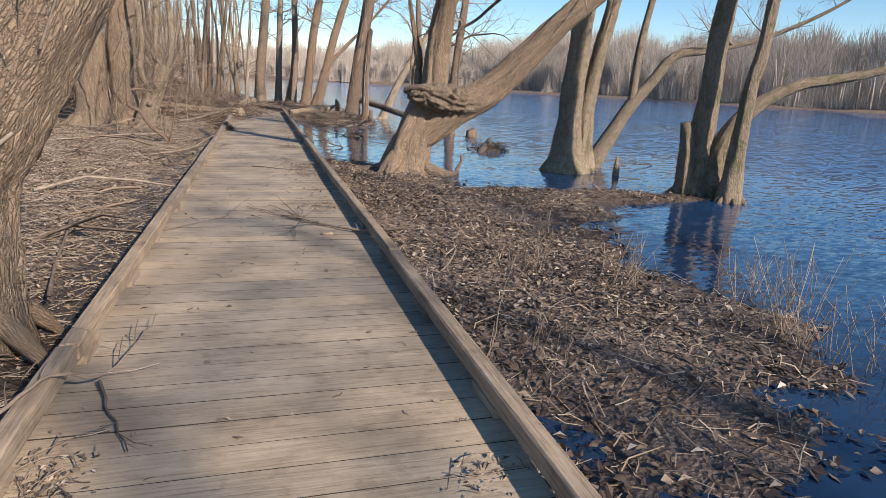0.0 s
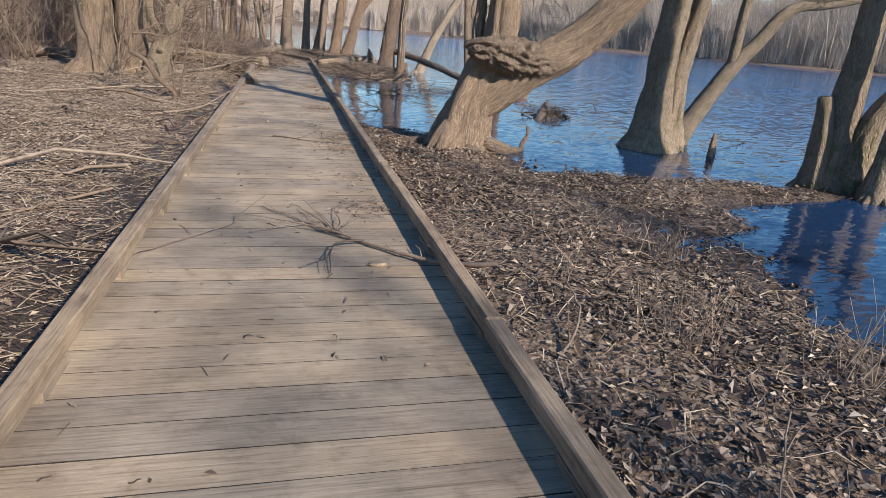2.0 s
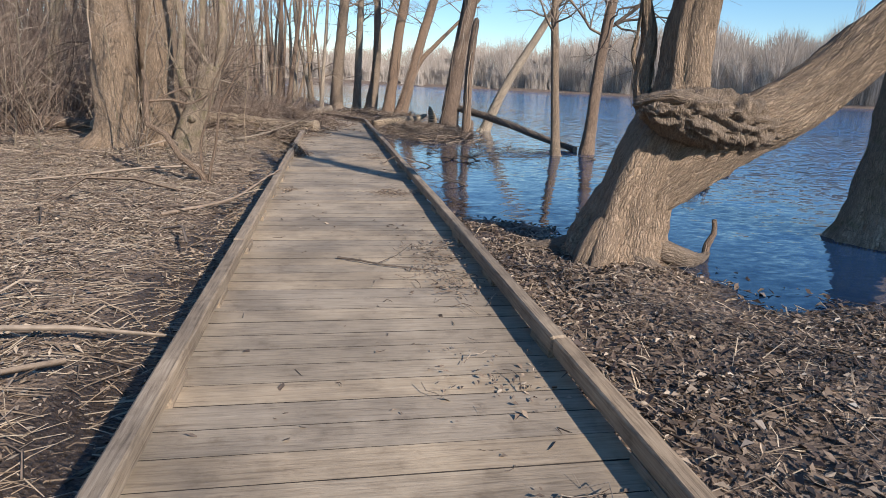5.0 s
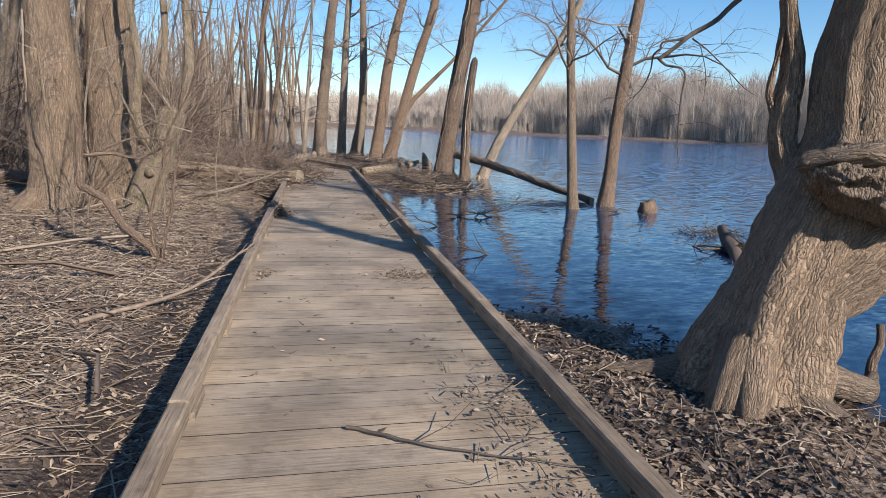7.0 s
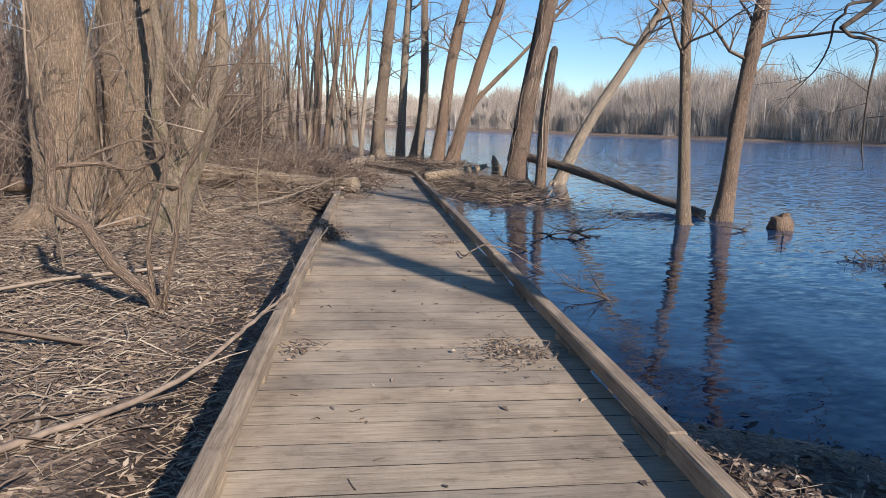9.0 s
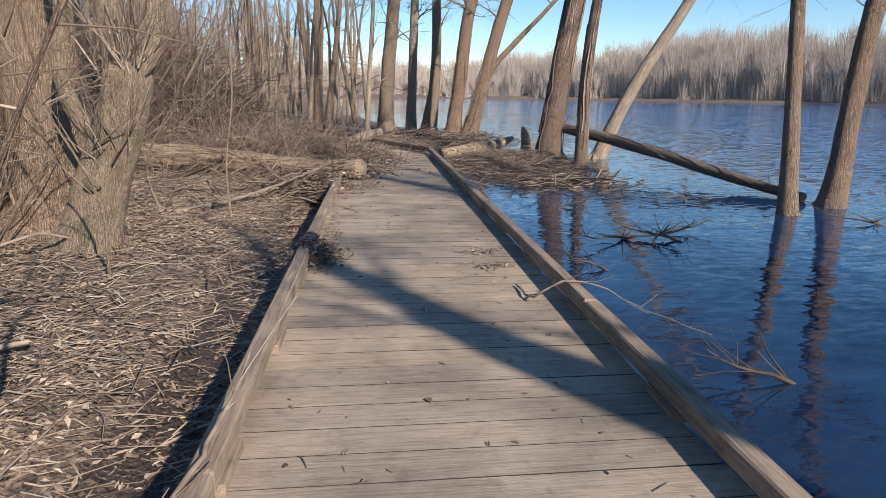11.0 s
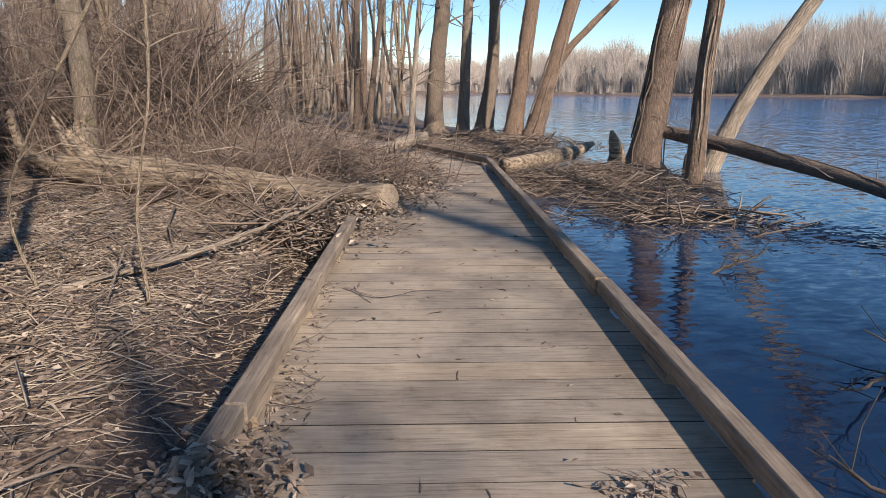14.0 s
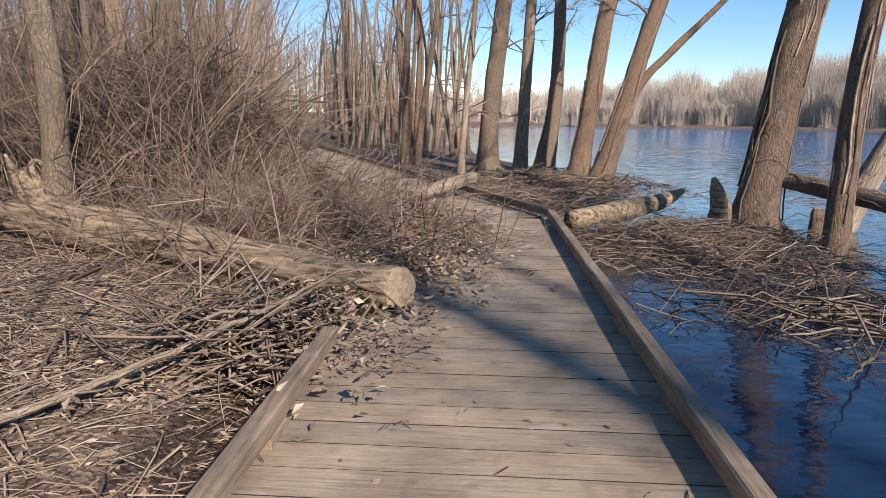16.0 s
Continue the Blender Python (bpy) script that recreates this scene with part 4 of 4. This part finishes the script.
leaves("leaf_litter", 16000, on_land(-7, 4.4, 22, 38, 0.02), LEAF, "dead leaves on the bank past the boardwalk bend", seed=4)


def sticks(name, count, place, mat, label, length=(0.2, 0.8), rad=(0.003, 0.009), tilt=0.12, seed=1, heading=None, spread=3.2, kind="stuff", category="twigs", lift=0.02):
    r = random.Random(seed)
    s = Soup()
    for i in range(count):
        got = place(r)
        if got is None:
            continue
        p = Vector(got) + Vector((0, 0, lift * r.random()))
        a = r.uniform(0, 6.283) if heading is None else heading + r.gauss(0, spread)
        L, rr = r.uniform(*length), r.uniform(*rad)
        d = Vector((math.cos(a), math.sin(a), r.gauss(0, tilt)))
        e = d.orthogonal().normalized() * L * r.gauss(0, 0.12)
        pts = [p - d * L / 2, p - d * L / 6 + e, p + d * L / 6 + e * r.uniform(-0.5, 1.3), p + d * L / 2]
        if mat is STRAW:
            w = Vector((-d.y, d.x, 0.3)).normalized() * rr * 1.6
            s.add([pts[0] + w, pts[0] - w, pts[1] + w, pts[1] - w, pts[3] + w * 0.5, pts[3] - w * 0.5], [(0, 1, 3, 2), (2, 3, 5, 4)])
            continue
        s.tube(pts, [rr, rr * 0.9, rr * 0.75, rr * 0.4], 3, 0, r)
        if L > 0.45 and r.random() < 0.5:
            b0 = pts[2]
            d2 = (d + Vector((r.gauss(0, 0.5), r.gauss(0, 0.5), r.gauss(0, 0.2)))).normalized()
            s.tube([b0, b0 + d2 * L * 0.2, b0 + d2 * L * 0.35 + e * 0.4], [rr * 0.7, rr * 0.5, rr * 0.3], 3, 0, r)
    return tagged(new(name, s.mesh(name, mat)), label, category, kind=kind)


def land_spot(x0, x1, y0, y1, dry=0.0):
    def place(r):
        x, y = r.uniform(x0, x1), r.uniform(y0, y1)
        z = gz(x, y)
        if z < WATER_Z + dry or (-0.9 < x < 1.0 and y < 26):
            return None
        return (x, y, z)
    return place


sticks("twigs", 2600, land_spot(-7, -0.95, 1.5, 24, -0.3), TWIG, "fallen twigs scattered over the leaf litter", (0.1, 0.7), seed=2)
sticks("straw", 22000, land_spot(-6.5, -0.95, 2, 24, -0.3), STRAW, "flattened pale straw washed over the ground", (0.1, 0.4), (0.0015, 0.0035), 0.1, 3, 0.2, 0.6)
sticks("twigs", 1300, land_spot(1.0, 6, 1.5, 13), TWIG, "fallen twigs scattered over the damp bank", (0.08, 0.5), (0.002, 0.006), seed=4)
sticks("straw", 7000, land_spot(1.0, 6, 1.5, 12), STRAW, "pale straw and grass stems on the bank", (0.08, 0.3), (0.0012, 0.003), 0.25, 5)
sticks("branches", 60, land_spot(-6, -1.3, 4, 24), TWIG, "long fallen branches lying on the leaf litter", (0.8, 2.6), (0.01, 0.025), 0.04, 6, category="branches", lift=0.05)


def heap(cx, cy, sx, sy, h, z0=None):
    def place(r):
        a, b_ = r.gauss(0, 0.5), r.gauss(0, 0.5)
        if a * a + b_ * b_ > 1.3:
            return None
        x, y = cx + a * sx, cy + b_ * sy
        z = max(gz(x, y), WATER_Z) if z0 is None else z0
        return (x, y, z + h * r.random() * max(0.05, 1 - (a * a + b_ * b_)))
    return place


sticks("debris_mound", 2300, heap(2.7, 25.2, 1.6, 1.5, 0.32), TWIG, "tangled mound of sticks and reeds at the water's edge", (0.12, 0.9), (0.0025, 0.008), 0.22, 7, category="brush pile")
sticks("debris_mound", 200, heap(2.6, 22.9, 1.5, 0.8, 0.1), TWIG_DARK, "dark sodden sticks spilling into the water", (0.2, 1.0), (0.003, 0.009), 0.25, 8, category="brush pile")
sticks("driftwood", 60, heap(2.9, 22.5, 1.2, 0.6, 0.12), TWIG, "pale driftwood branches lying in the shallows", (0.5, 1.5), (0.006, 0.016), 0.12, 19, category="driftwood")
sticks("muddy_tussock", 160, heap(5.8, 15.1, 0.4, 0.22, 0.16), TWIG_DARK, "dark muddy tussock of reeds in the water", (0.08, 0.35), (0.004, 0.012), 0.5, 20, category="tussock")
sticks("muddy_tussock", 110, heap(6.3, 16.6, 0.7, 0.25, 0.06), TWIG_DARK, "dark reeds breaking the water's surface", (0.08, 0.4), (0.003, 0.009), 0.5, 21, category="tussock")
sticks("brush_pile", 2100, heap(-2.0, 24.8, 2.2, 2.2, 0.6, 0.05), SHRUB, "big pile of thin reddish brush across the boardwalk", (0.3, 1.5), (0.0025, 0.008), 0.55, 9, category="brush pile")
sticks("brush_pile", 420, heap(-4.4, 26.3, 2.2, 1.6, 0.8), SHRUB, "tangled brush beside the fallen log", (0.4, 2.0), (0.003, 0.012), 0.5, 10, category="brush pile")
sticks("brush_pile", 1500, heap(-5.2, 28.2, 3.0, 2.0, 2.6), TWIG_DARK, "dark tangle of dead stems in the thicket", (0.5, 2.2), (0.004, 0.014), 0.6, 33, category="brush pile")
arch = Soup()
r = random.Random(91)
for i in range(330):
    x, y = r.uniform(-4.6, -0.5), r.uniform(23.0, 28.5)
    if y < 24.9 - 0.6 * (x + 5.5) - 0.9 or (x - 1.06) * -0.924 + (y - 26.4) * -0.383 < 2.6 and y > 25:
        continue
    d = Vector((r.gauss(0.25, 0.5), r.gauss(-0.25, 0.5), r.uniform(0.3, 1.0)))
    grow(arch, r, Vector((x, y, max(gz(x, y), 0.0))), d, r.uniform(0.6, 1.7), r.uniform(0.004, 0.01), 0, 4, r.uniform(0.4, 1.0), 0.16, (3,))
tagged(new("bramble", arch.mesh("bramble", SHRUB)), "arching reddish brush stems hanging over the fallen log", "brush", kind="stuff")
sticks("brush_pile", 260, heap(-1.35, 21.5, 0.8, 0.7, 0.35), TWIG, "pale broken branches at the end of the kerb beam", (0.3, 1.3), (0.004, 0.016), 0.35, 11, category="brush pile")
sticks("twigs", 700, heap(0.9, 29.3, 2.4, 2.4, 0.2), TWIG, "driftwood sticks on the bank past the bend", (0.2, 0.9), (0.003, 0.012), 0.2, 12)
sticks("twigs", 700, heap(2.0, 33.0, 2.6, 3.0, 0.25), TWIG, "driftwood sticks under the shore trees", (0.3, 1.2), (0.004, 0.014), 0.2, 13)
leaves("leaf_pile", 9000, lambda r, n: (lambda a, b_: np.stack([-0.75 + a * 0.62 + 0.1 * b_, 23.9 + b_ * 1.5, 0.09 + 0.16 * r.uniform(0, 1, n) * np.clip(1 - np.abs(a) * 0.5, 0, 1)], 1))(r.normal(0, 0.62, n), r.normal(0, 0.85, n)), LEAF, "leaves and brush heaped over the boardwalk planks", seed=9)


def bent(name, pts, r0, mat, label, seed, twigs=6, category="branch"):
    r = random.Random(seed)
    s = Soup()
    n = len(pts)
    full = [(*p, r0 * (1 - 0.75 * i / (n - 1))) for i, p in enumerate(pts)]
    pp, rr = smooth_path(full, 0.07)
    pp = [p + Vector((r.gauss(0, 0.006), r.gauss(0, 0.006), abs(r.gauss(0, 0.004)))) for p in pp]
    s.tube(pp, rr, 6, 0, r)
    for k in range(twigs):
        i = r.randint(1, len(pp) - 2)
        d = (pp[i + 1] - pp[i - 1]).normalized() + Vector((r.gauss(0, 0.7), r.gauss(0, 0.7), abs(r.gauss(0, 0.15))))
        grow(s, r, pp[i], d, r.uniform(0.12, 0.4), rr[i] * 0.55, 1, 4, 0.08, 0.15, (0, 0))
    return tagged(new(name, s.mesh(name, mat)), label, category)


DZ = 0.085
bent("fallen_branch", [(1.25, 5.35, 0.23), (1.0, 5.62, 0.13), (0.78, 5.86, DZ + 0.03), (0.55, 6.12, DZ + 0.02), (0.3, 6.4, DZ + 0.02), (0.1, 6.72, DZ + 0.015), (-0.12, 6.98, DZ + 0.02)], 0.017, TWIG, "forked fallen branch lying across the planks and kerb", 1, 9)
bent("fallen_branch", [(0.55, 6.12, DZ + 0.03), (0.36, 6.0, DZ + 0.05), (0.33, 5.8, DZ + 0.03), (0.3, 5.6, DZ + 0.01)], 0.008, TWIG_DARK, "thin dark twig on the planks", 2, 4)
for k, (ex_, ey_) in enumerate([(-0.3, 6.8), (0.1, 7.1), (0.42, 7.0), (-0.2, 6.35)]):
    bent("fallen_branch", [(0.5 - k * 0.06, 6.18 + k * 0.08, DZ + 0.03), (0.3 + ex_ * 0.3, 6.4 + k * 0.03, DZ + 0.05), (ex_, ey_, DZ + 0.015)], 0.008, TWIG, "thin side twig beside the fallen branch", 40 + k, 1)
bent("fallen_branch", [(-0.98, 2.3, 0.25), (-0.85, 2.72, 0.24), (-0.72, 2.9, 0.13), (-0.64, 3.2, 0.13), (-0.6, 3.5, 0.11)], 0.009, TWIG, "pale crooked branch lying over the kerb beam", 3, 9)
bent("fallen_branch", [(-0.72, 2.9, 0.11), (-0.62, 2.6, 0.1), (-0.5, 2.3, 0.1)], 0.009, TWIG_DARK, "dark twig on the planks", 4, 2)
bent("fallen_branch", [(-0.85, 5.9, 0.1), (-0.6, 6.2, 0.1), (-0.35, 6.5, 0.1), (-0.3, 6.75, 0.1)], 0.006, TWIG, "thin pale twig on the planks", 5, 2)
bent("fallen_branch", [(-0.1, 10.25, 0.1), (0.2, 10.05, 0.1), (0.55, 9.88, 0.1), (0.9, 9.75, 0.1)], 0.009, TWIG_DARK, "slim dark branch lying on the planks", 6, 3)
bent("fallen_branch", [(-1.9, 12.3, 0.0), (-1.3, 12.9, 0.05), (-0.95, 13.6, 0.2), (-0.82, 14.1, 0.25), (-0.75, 14.5, 0.4)], 0.02, TWIG, "pale branch leaning against the kerb beam", 7, 8)
bent("fallen_branch", [(0.72, 16.25, 0.1), (0.75, 15.9, 0.13), (0.92, 15.85, 0.24), (1.2, 15.95, 0.18), (1.45, 16.0, 0.03), (1.8, 15.7, -0.06)], 0.009, TWIG, "pale twig draped over the kerb beam", 8, 6)
bent("fallen_branch", [(-2.6, 19.6, 0.02), (-1.9, 20.4, 0.1), (-1.3, 21.2, 0.25), (-0.85, 21.75, 0.42)], 0.03, BARK_PALE, "pale bare branch propped on the kerb end", 9, 18)
bent("fallen_branch", [(-0.62, 19.4, 0.1), (-0.4, 19.2, 0.1), (-0.1, 19.35, 0.1), (0.1, 19.3, 0.11)], 0.007, TWIG, "thin twig on the planks", 10, 3)
tree("sapling", [[(-1.84, 14.48, -0.06, 0.04), (-1.9, 14.49, 0.12, 0.042), (-2.16, 14.52, 0.33, 0.042), (-2.34, 14.54, 0.63, 0.04), (-2.56, 14.57, 0.75, 0.04), (-2.56, 14.57, 1.04, 0.035), (-2.55, 14.57, 1.32, 0.03), (-2.58, 14.57, 1.46, 0.014), None],
                 [(-1.85, 14.48, 0.05, 0.022), (-1.89, 14.49, 0.47, 0.018), (-1.74, 14.47, 0.98, 0.016), (-1.68, 14.46, 1.31, 0.013), (-1.48, 14.43, 1.67, 0.01)],
                 [(-1.81, 14.48, 0.05, 0.022), (-1.68, 14.46, 0.52, 0.018), (-1.62, 14.45, 0.94, 0.016), (-1.51, 14.44, 1.19, 0.012), (-1.35, 14.42, 1.48, 0.008)],
                 [(-2.56, 14.6, 1.05, 0.022), (-2.3, 14.75, 1.08, 0.019), (-2.04, 14.78, 1.03, 0.016), (-1.69, 14.74, 1.22, 0.01), None],
                 [(-2.4, 14.7, 1.1, 0.016), (-2.1, 14.9, 1.25, 0.012), (-1.7, 15.0, 1.2, 0.008), None]],
     BARK_RED, "crooked bare sapling with pale shoots in the leaf litter", 11, 2.6, 5, 0.3, 1.1, 8, 0.06, kids=(3,))
for i, (x, y) in enumerate([(-3.2, 16.6), (-3.8, 17.2), (-2.3, 17.0), (-4.6, 16.4), (-1.9, 19.4), (-2.7, 19.6), (-5.6, 17.6), (-3.0, 15.6)]):
    r = random.Random(500 + i)
    tree("sapling", [[(x, y, -0.08, 0.014), (x + r.uniform(-0.2, 0.2), y, 0.6, 0.011), (x + r.uniform(-0.4, 0.4), y + r.uniform(-0.3, 0.3), 1.3, 0.008)]], BARK_GREY, "thin bare shoot rising from the leaf litter", 500 + i, 2.6, 8, 0.15, 1.1, 6, 0.05, "thin bare shoots", kids=(4, 2))
bent("fallen_branch", [(1.35, 4.6, -0.02), (1.6, 4.9, 0.1), (1.7, 5.3, 0.12), (2.0, 5.9, 0.1)], 0.009, TWIG, "pale bowed stem on the bank", 13, 5)
bent("fallen_branch", [(1.2, 3.0, -0.05), (1.35, 3.2, 0.3), (1.5, 3.4, 0.5)], 0.006, TWIG, "thin stem at the wet bank", 14, 3)
for i, (x, y, L) in enumerate([(2.5, 18.5, 0.9), (3.0, 18.2, 0.8), (2.3, 18.4, 0.7), (2.8, 18.6, 0.8), (2.6, 18.2, 0.6), (4.2, 20.6, 0.8), (5.9, 18.9, 0.8), (2.7, 21.9, 1.1), (3.3, 22.2, 1.0), (2.2, 20.3, 0.7), (5.6, 15.2, 0.9), (5.2, 15.6, 0.8), (6.3, 18.7, 1.0), (8.9, 12.6, 1.2), (7.6, 16.5, 0.9), (1.8, 17.2, 0.5), (3.2, 21.6, 0.9), (2.0, 15.0, 0.5)]):
    r = random.Random(300 + i)
    a = r.uniform(0, 6.28)
    bent("drowned_branch", [(x, y, -0.12), (x + L * 0.3 * math.cos(a), y + L * 0.3 * math.sin(a), -0.05), (x + L * 0.7 * math.cos(a), y + L * 0.7 * math.sin(a), -0.02), (x + L * math.cos(a), y + L * math.sin(a), 0.06)], 0.016, TWIG_DARK, "dark dead branch breaking the water's surface", 300 + i, 9)
r = random.Random(77)
for x, y, n, h in [(3.5, 3.2, 34, 0.7), (3.4, 2.85, 18, 0.5), (3.7, 2.5, 26, 0.55), (3.9, 4.0, 26, 0.5), (2.9, 4.4, 24, 0.5), (1.5, 3.1, 20, 0.28), (5.8, 15.1, 50, 0.2), (5.4, 14.3, 26, 0.2), (2.2, 4.8, 30, 0.4), (3.0, 6.2, 26, 0.35)]:
    s = Soup()
    for k in range(n):
        px, py = x + r.gauss(0, 0.12), y + r.gauss(0, 0.12)
        d = Vector((r.gauss(0, 0.25), r.gauss(0, 0.25), 1))
        grow(s, r, Vector((px, py, max(gz(px, py), WATER_Z) - 0.03)), d, h * r.uniform(0.4, 1.1), r.uniform(0.0018, 0.004), 0, 3, 0.15, 0.12, (1,))
    tagged(new("reed_tuft", s.mesh("reed_tuft", TWIG)), "tuft of dry straw-coloured stems at the water's edge", "reeds", "dry reed tufts")
log("snag", [(5.05, 14.2, -0.2, 0.06), (5.4, 14.85, -0.05, 0.09), (5.75, 15.5, 0.0, 0.1), (6.05, 16.05, 0.08, 0.07)], TWIG_DARK, "dark rotten log half sunk in the water", 16, 10, 0.45, False)


def deck_pile(x, y, sx, sy, n, seed, label):
    leaves("leaf_pile", n, lambda r, c: np.stack([x + r.normal(0, sx, c), y + r.normal(0, sy, c), DZ + r.uniform(0, 0.02, c)], 1), LEAF, label, (0.008, 0.022), seed, 0.003)
    sticks("twig_pile", n // 5, lambda r: (x + r.gauss(0, sx * 1.2), y + r.gauss(0, sy * 1.2), DZ + 0.006 + 0.02 * r.random()), TWIG, "small twigs gathered on the planks", (0.04, 0.22), (0.0015, 0.004), 0.04, seed)


for i, (x, y, sx, sy, n) in enumerate([(0.62, 13.2, 0.14, 0.12, 260), (0.64, 16.8, 0.1, 0.05, 70), (0.6, 17.25, 0.1, 0.04, 60), (0.72, 10.4, 0.14, 0.25, 200), (0.75, 9.6, 0.14, 0.2, 160),
                                       (-0.66, 13.3, 0.06, 0.08, 60), (-0.7, 17.9, 0.06, 0.2, 120), (0.74, 7.0, 0.16, 0.12, 130), (-0.74, 2.2, 0.08, 0.1, 120), (0.76, 1.9, 0.08, 0.06, 50), (0.7, 8.1, 0.14, 0.15, 60), (-0.6, 21.2, 0.15, 0.2, 260), (-0.72, 19.0, 0.05, 0.3, 50)]):
    deck_pile(x, y, sx, sy, n, 200 + i, "small drift of leaves on the boardwalk planks")
leaves("leaf_pile", 1500, lambda r, c: (lambda a, b_: np.stack([-0.78 + a * 0.15, 17.15 + b_ * 0.22, DZ + 0.2 * r.uniform(0, 1, c) * np.exp(-a * a - b_ * b_ * 0.5)], 1))(r.normal(0, 0.8, c), r.normal(0, 0.8, c)), LEAF, "heap of curled dead leaves spilling over the kerb beam", (0.012, 0.03), 230)
sticks("twigs", 150, lambda r: (r.uniform(-0.75, 0.9), r.uniform(1.5, 21), DZ + 0.004), TWIG_DARK, "bits of twig scattered on the planks", (0.02, 0.09), (0.0015, 0.004), 0.02, 17, lift=0.0)
leaves("leaf_litter", 260, lambda r, n: np.stack([r.uniform(-0.75, 0.9, n), r.uniform(1, 24, n), np.full(n, DZ)], 1), LEAF, "stray dead leaves on the planks", (0.01, 0.03), 18, 0.003)
log("wood_chip", [(0.54, 5.72, DZ + 0.012, 0.006), (0.6, 5.7, DZ + 0.013, 0.014), (0.66, 5.715, DZ + 0.012, 0.012)], CUT, "pale chip of fresh wood on the planks", 19, 7, 0.3, False)

# ---- boardwalk ----
def box_mesh(name, sx, sy, sz, bev, mat, seed=0, wob=0.0):
    bm = bmesh.new()
    bmesh.ops.create_cube(bm, size=1)
    bmesh.ops.scale(bm, vec=(sx, sy, sz), verts=bm.verts)
    bmesh.ops.bevel(bm, geom=[e for e in bm.edges if bev], offset=bev, segments=1, affect="EDGES")
    r = random.Random(seed)
    for v_ in bm.verts:
        v_.co += Vector((0, r.uniform(-wob, wob), r.uniform(-wob, wob)))
    me = bpy.data.meshes.new(name)
    bm.to_mesh(me)
    bm.free()
    me.materials.append(mat)
    return me


walkway = new("boardwalk", box_mesh("boardwalk", 0.09, 27.0, 0.12, 0.004, BEAM_DARK))
walkway.location = (0.08, 12.2, -0.02)
tagged(walkway, "weathered grey plank boardwalk with low kerb beams", "boardwalk", kind="structure")


def part(name, me, m4, parent=walkway):
    ob = new(name, me)
    ob.parent = parent
    ob.matrix_parent_inverse = parent.matrix_basis.inverted()
    ob.matrix_basis = m4
    return ob


r = random.Random(5)
for x in (-0.7, 0.86):
    part("joist", box_mesh("joist", 0.09, 27.0, 0.12, 0.004, BEAM_DARK), pose(x, 12.2, -0.02))
beams = [box_mesh("kerb_beam", 0.09, 3.62, 0.095, 0.01, BEAM, k, 0.003) for k in range(3)]
block = box_mesh("kerb_block", 0.09, 0.3, 0.045, 0.003, BEAM)
for k in range(8):
    y = -0.2 + k * 3.63 + 0.0
    part("kerb_beam", beams[k % 3], pose(1.01 + r.uniform(-0.006, 0.006), y - 0.6 + 0.02, 0.174, 0, 0, r.uniform(-0.15, 0.15)))
    for dy in (-1.6, -0.4, 0.8):
        part("kerb_block", block, pose(1.01, y - 0.6 + dy, 0.105))
for k in range(7):
    y = -2.35 + k * 3.63
    f = 0.0055 * y
    part("kerb_beam", beams[(k + 1) % 3], pose(-0.905 + f + r.uniform(-0.006, 0.006), y, 0.174, 0, 0, -0.3 + r.uniform(-0.12, 0.12)))
    for dy in (-1.6, -0.4, 0.8):
        part("kerb_block", block, pose(-0.9 + f, y + dy, 0.105))
planks = [box_mesh("plank", 1.93, 0.1862, 0.04, 0.001, PLANK, 10 + k, 0.0006) for k in range(4)]
for me in planks:
    me.materials.append(JOINT_DIRT)
    for f in me.polygons:
        if abs(f.normal.y) > 0.5:
            f.material_index = 1
y = -1.6
while y < 26.4:
    part("plank", planks[r.randrange(4)], pose(0.045 + r.uniform(-0.012, 0.012), y, 0.065 + r.uniform(-0.0008, 0.0008), r.uniform(-0.15, 0.15), 0, r.uniform(-0.12, 0.12)))
    y += 0.19
# the stretch past the bend
A, ux, uy = 22.5, -0.383, 0.924
long_beam = box_mesh("kerb_beam", 0.1, 4.0, 0.1, 0.008, BEAM_DARK, 5, 0.003)
for k in range(6):
    s = 2.0 + k * 4.01
    part("kerb_beam", long_beam, pose(1.02 + ux * s, 26.45 + uy * s, 0.17, 0, 0, A))
    if k:
        part("kerb_beam", long_beam, pose(1.02 + ux * s - 0.924 * 1.9, 26.45 + uy * s - 0.383 * 1.9, 0.06, 0, 0, A))
for k in range(122):
    s = 0.35 + k * 0.19
    part("plank", planks[k % 4], pose(1.02 + ux * s - 0.924 * 0.97, 26.45 + uy * s - 0.383 * 0.97, 0.056 + r.uniform(-0.002, 0.002), 0, 0, A))
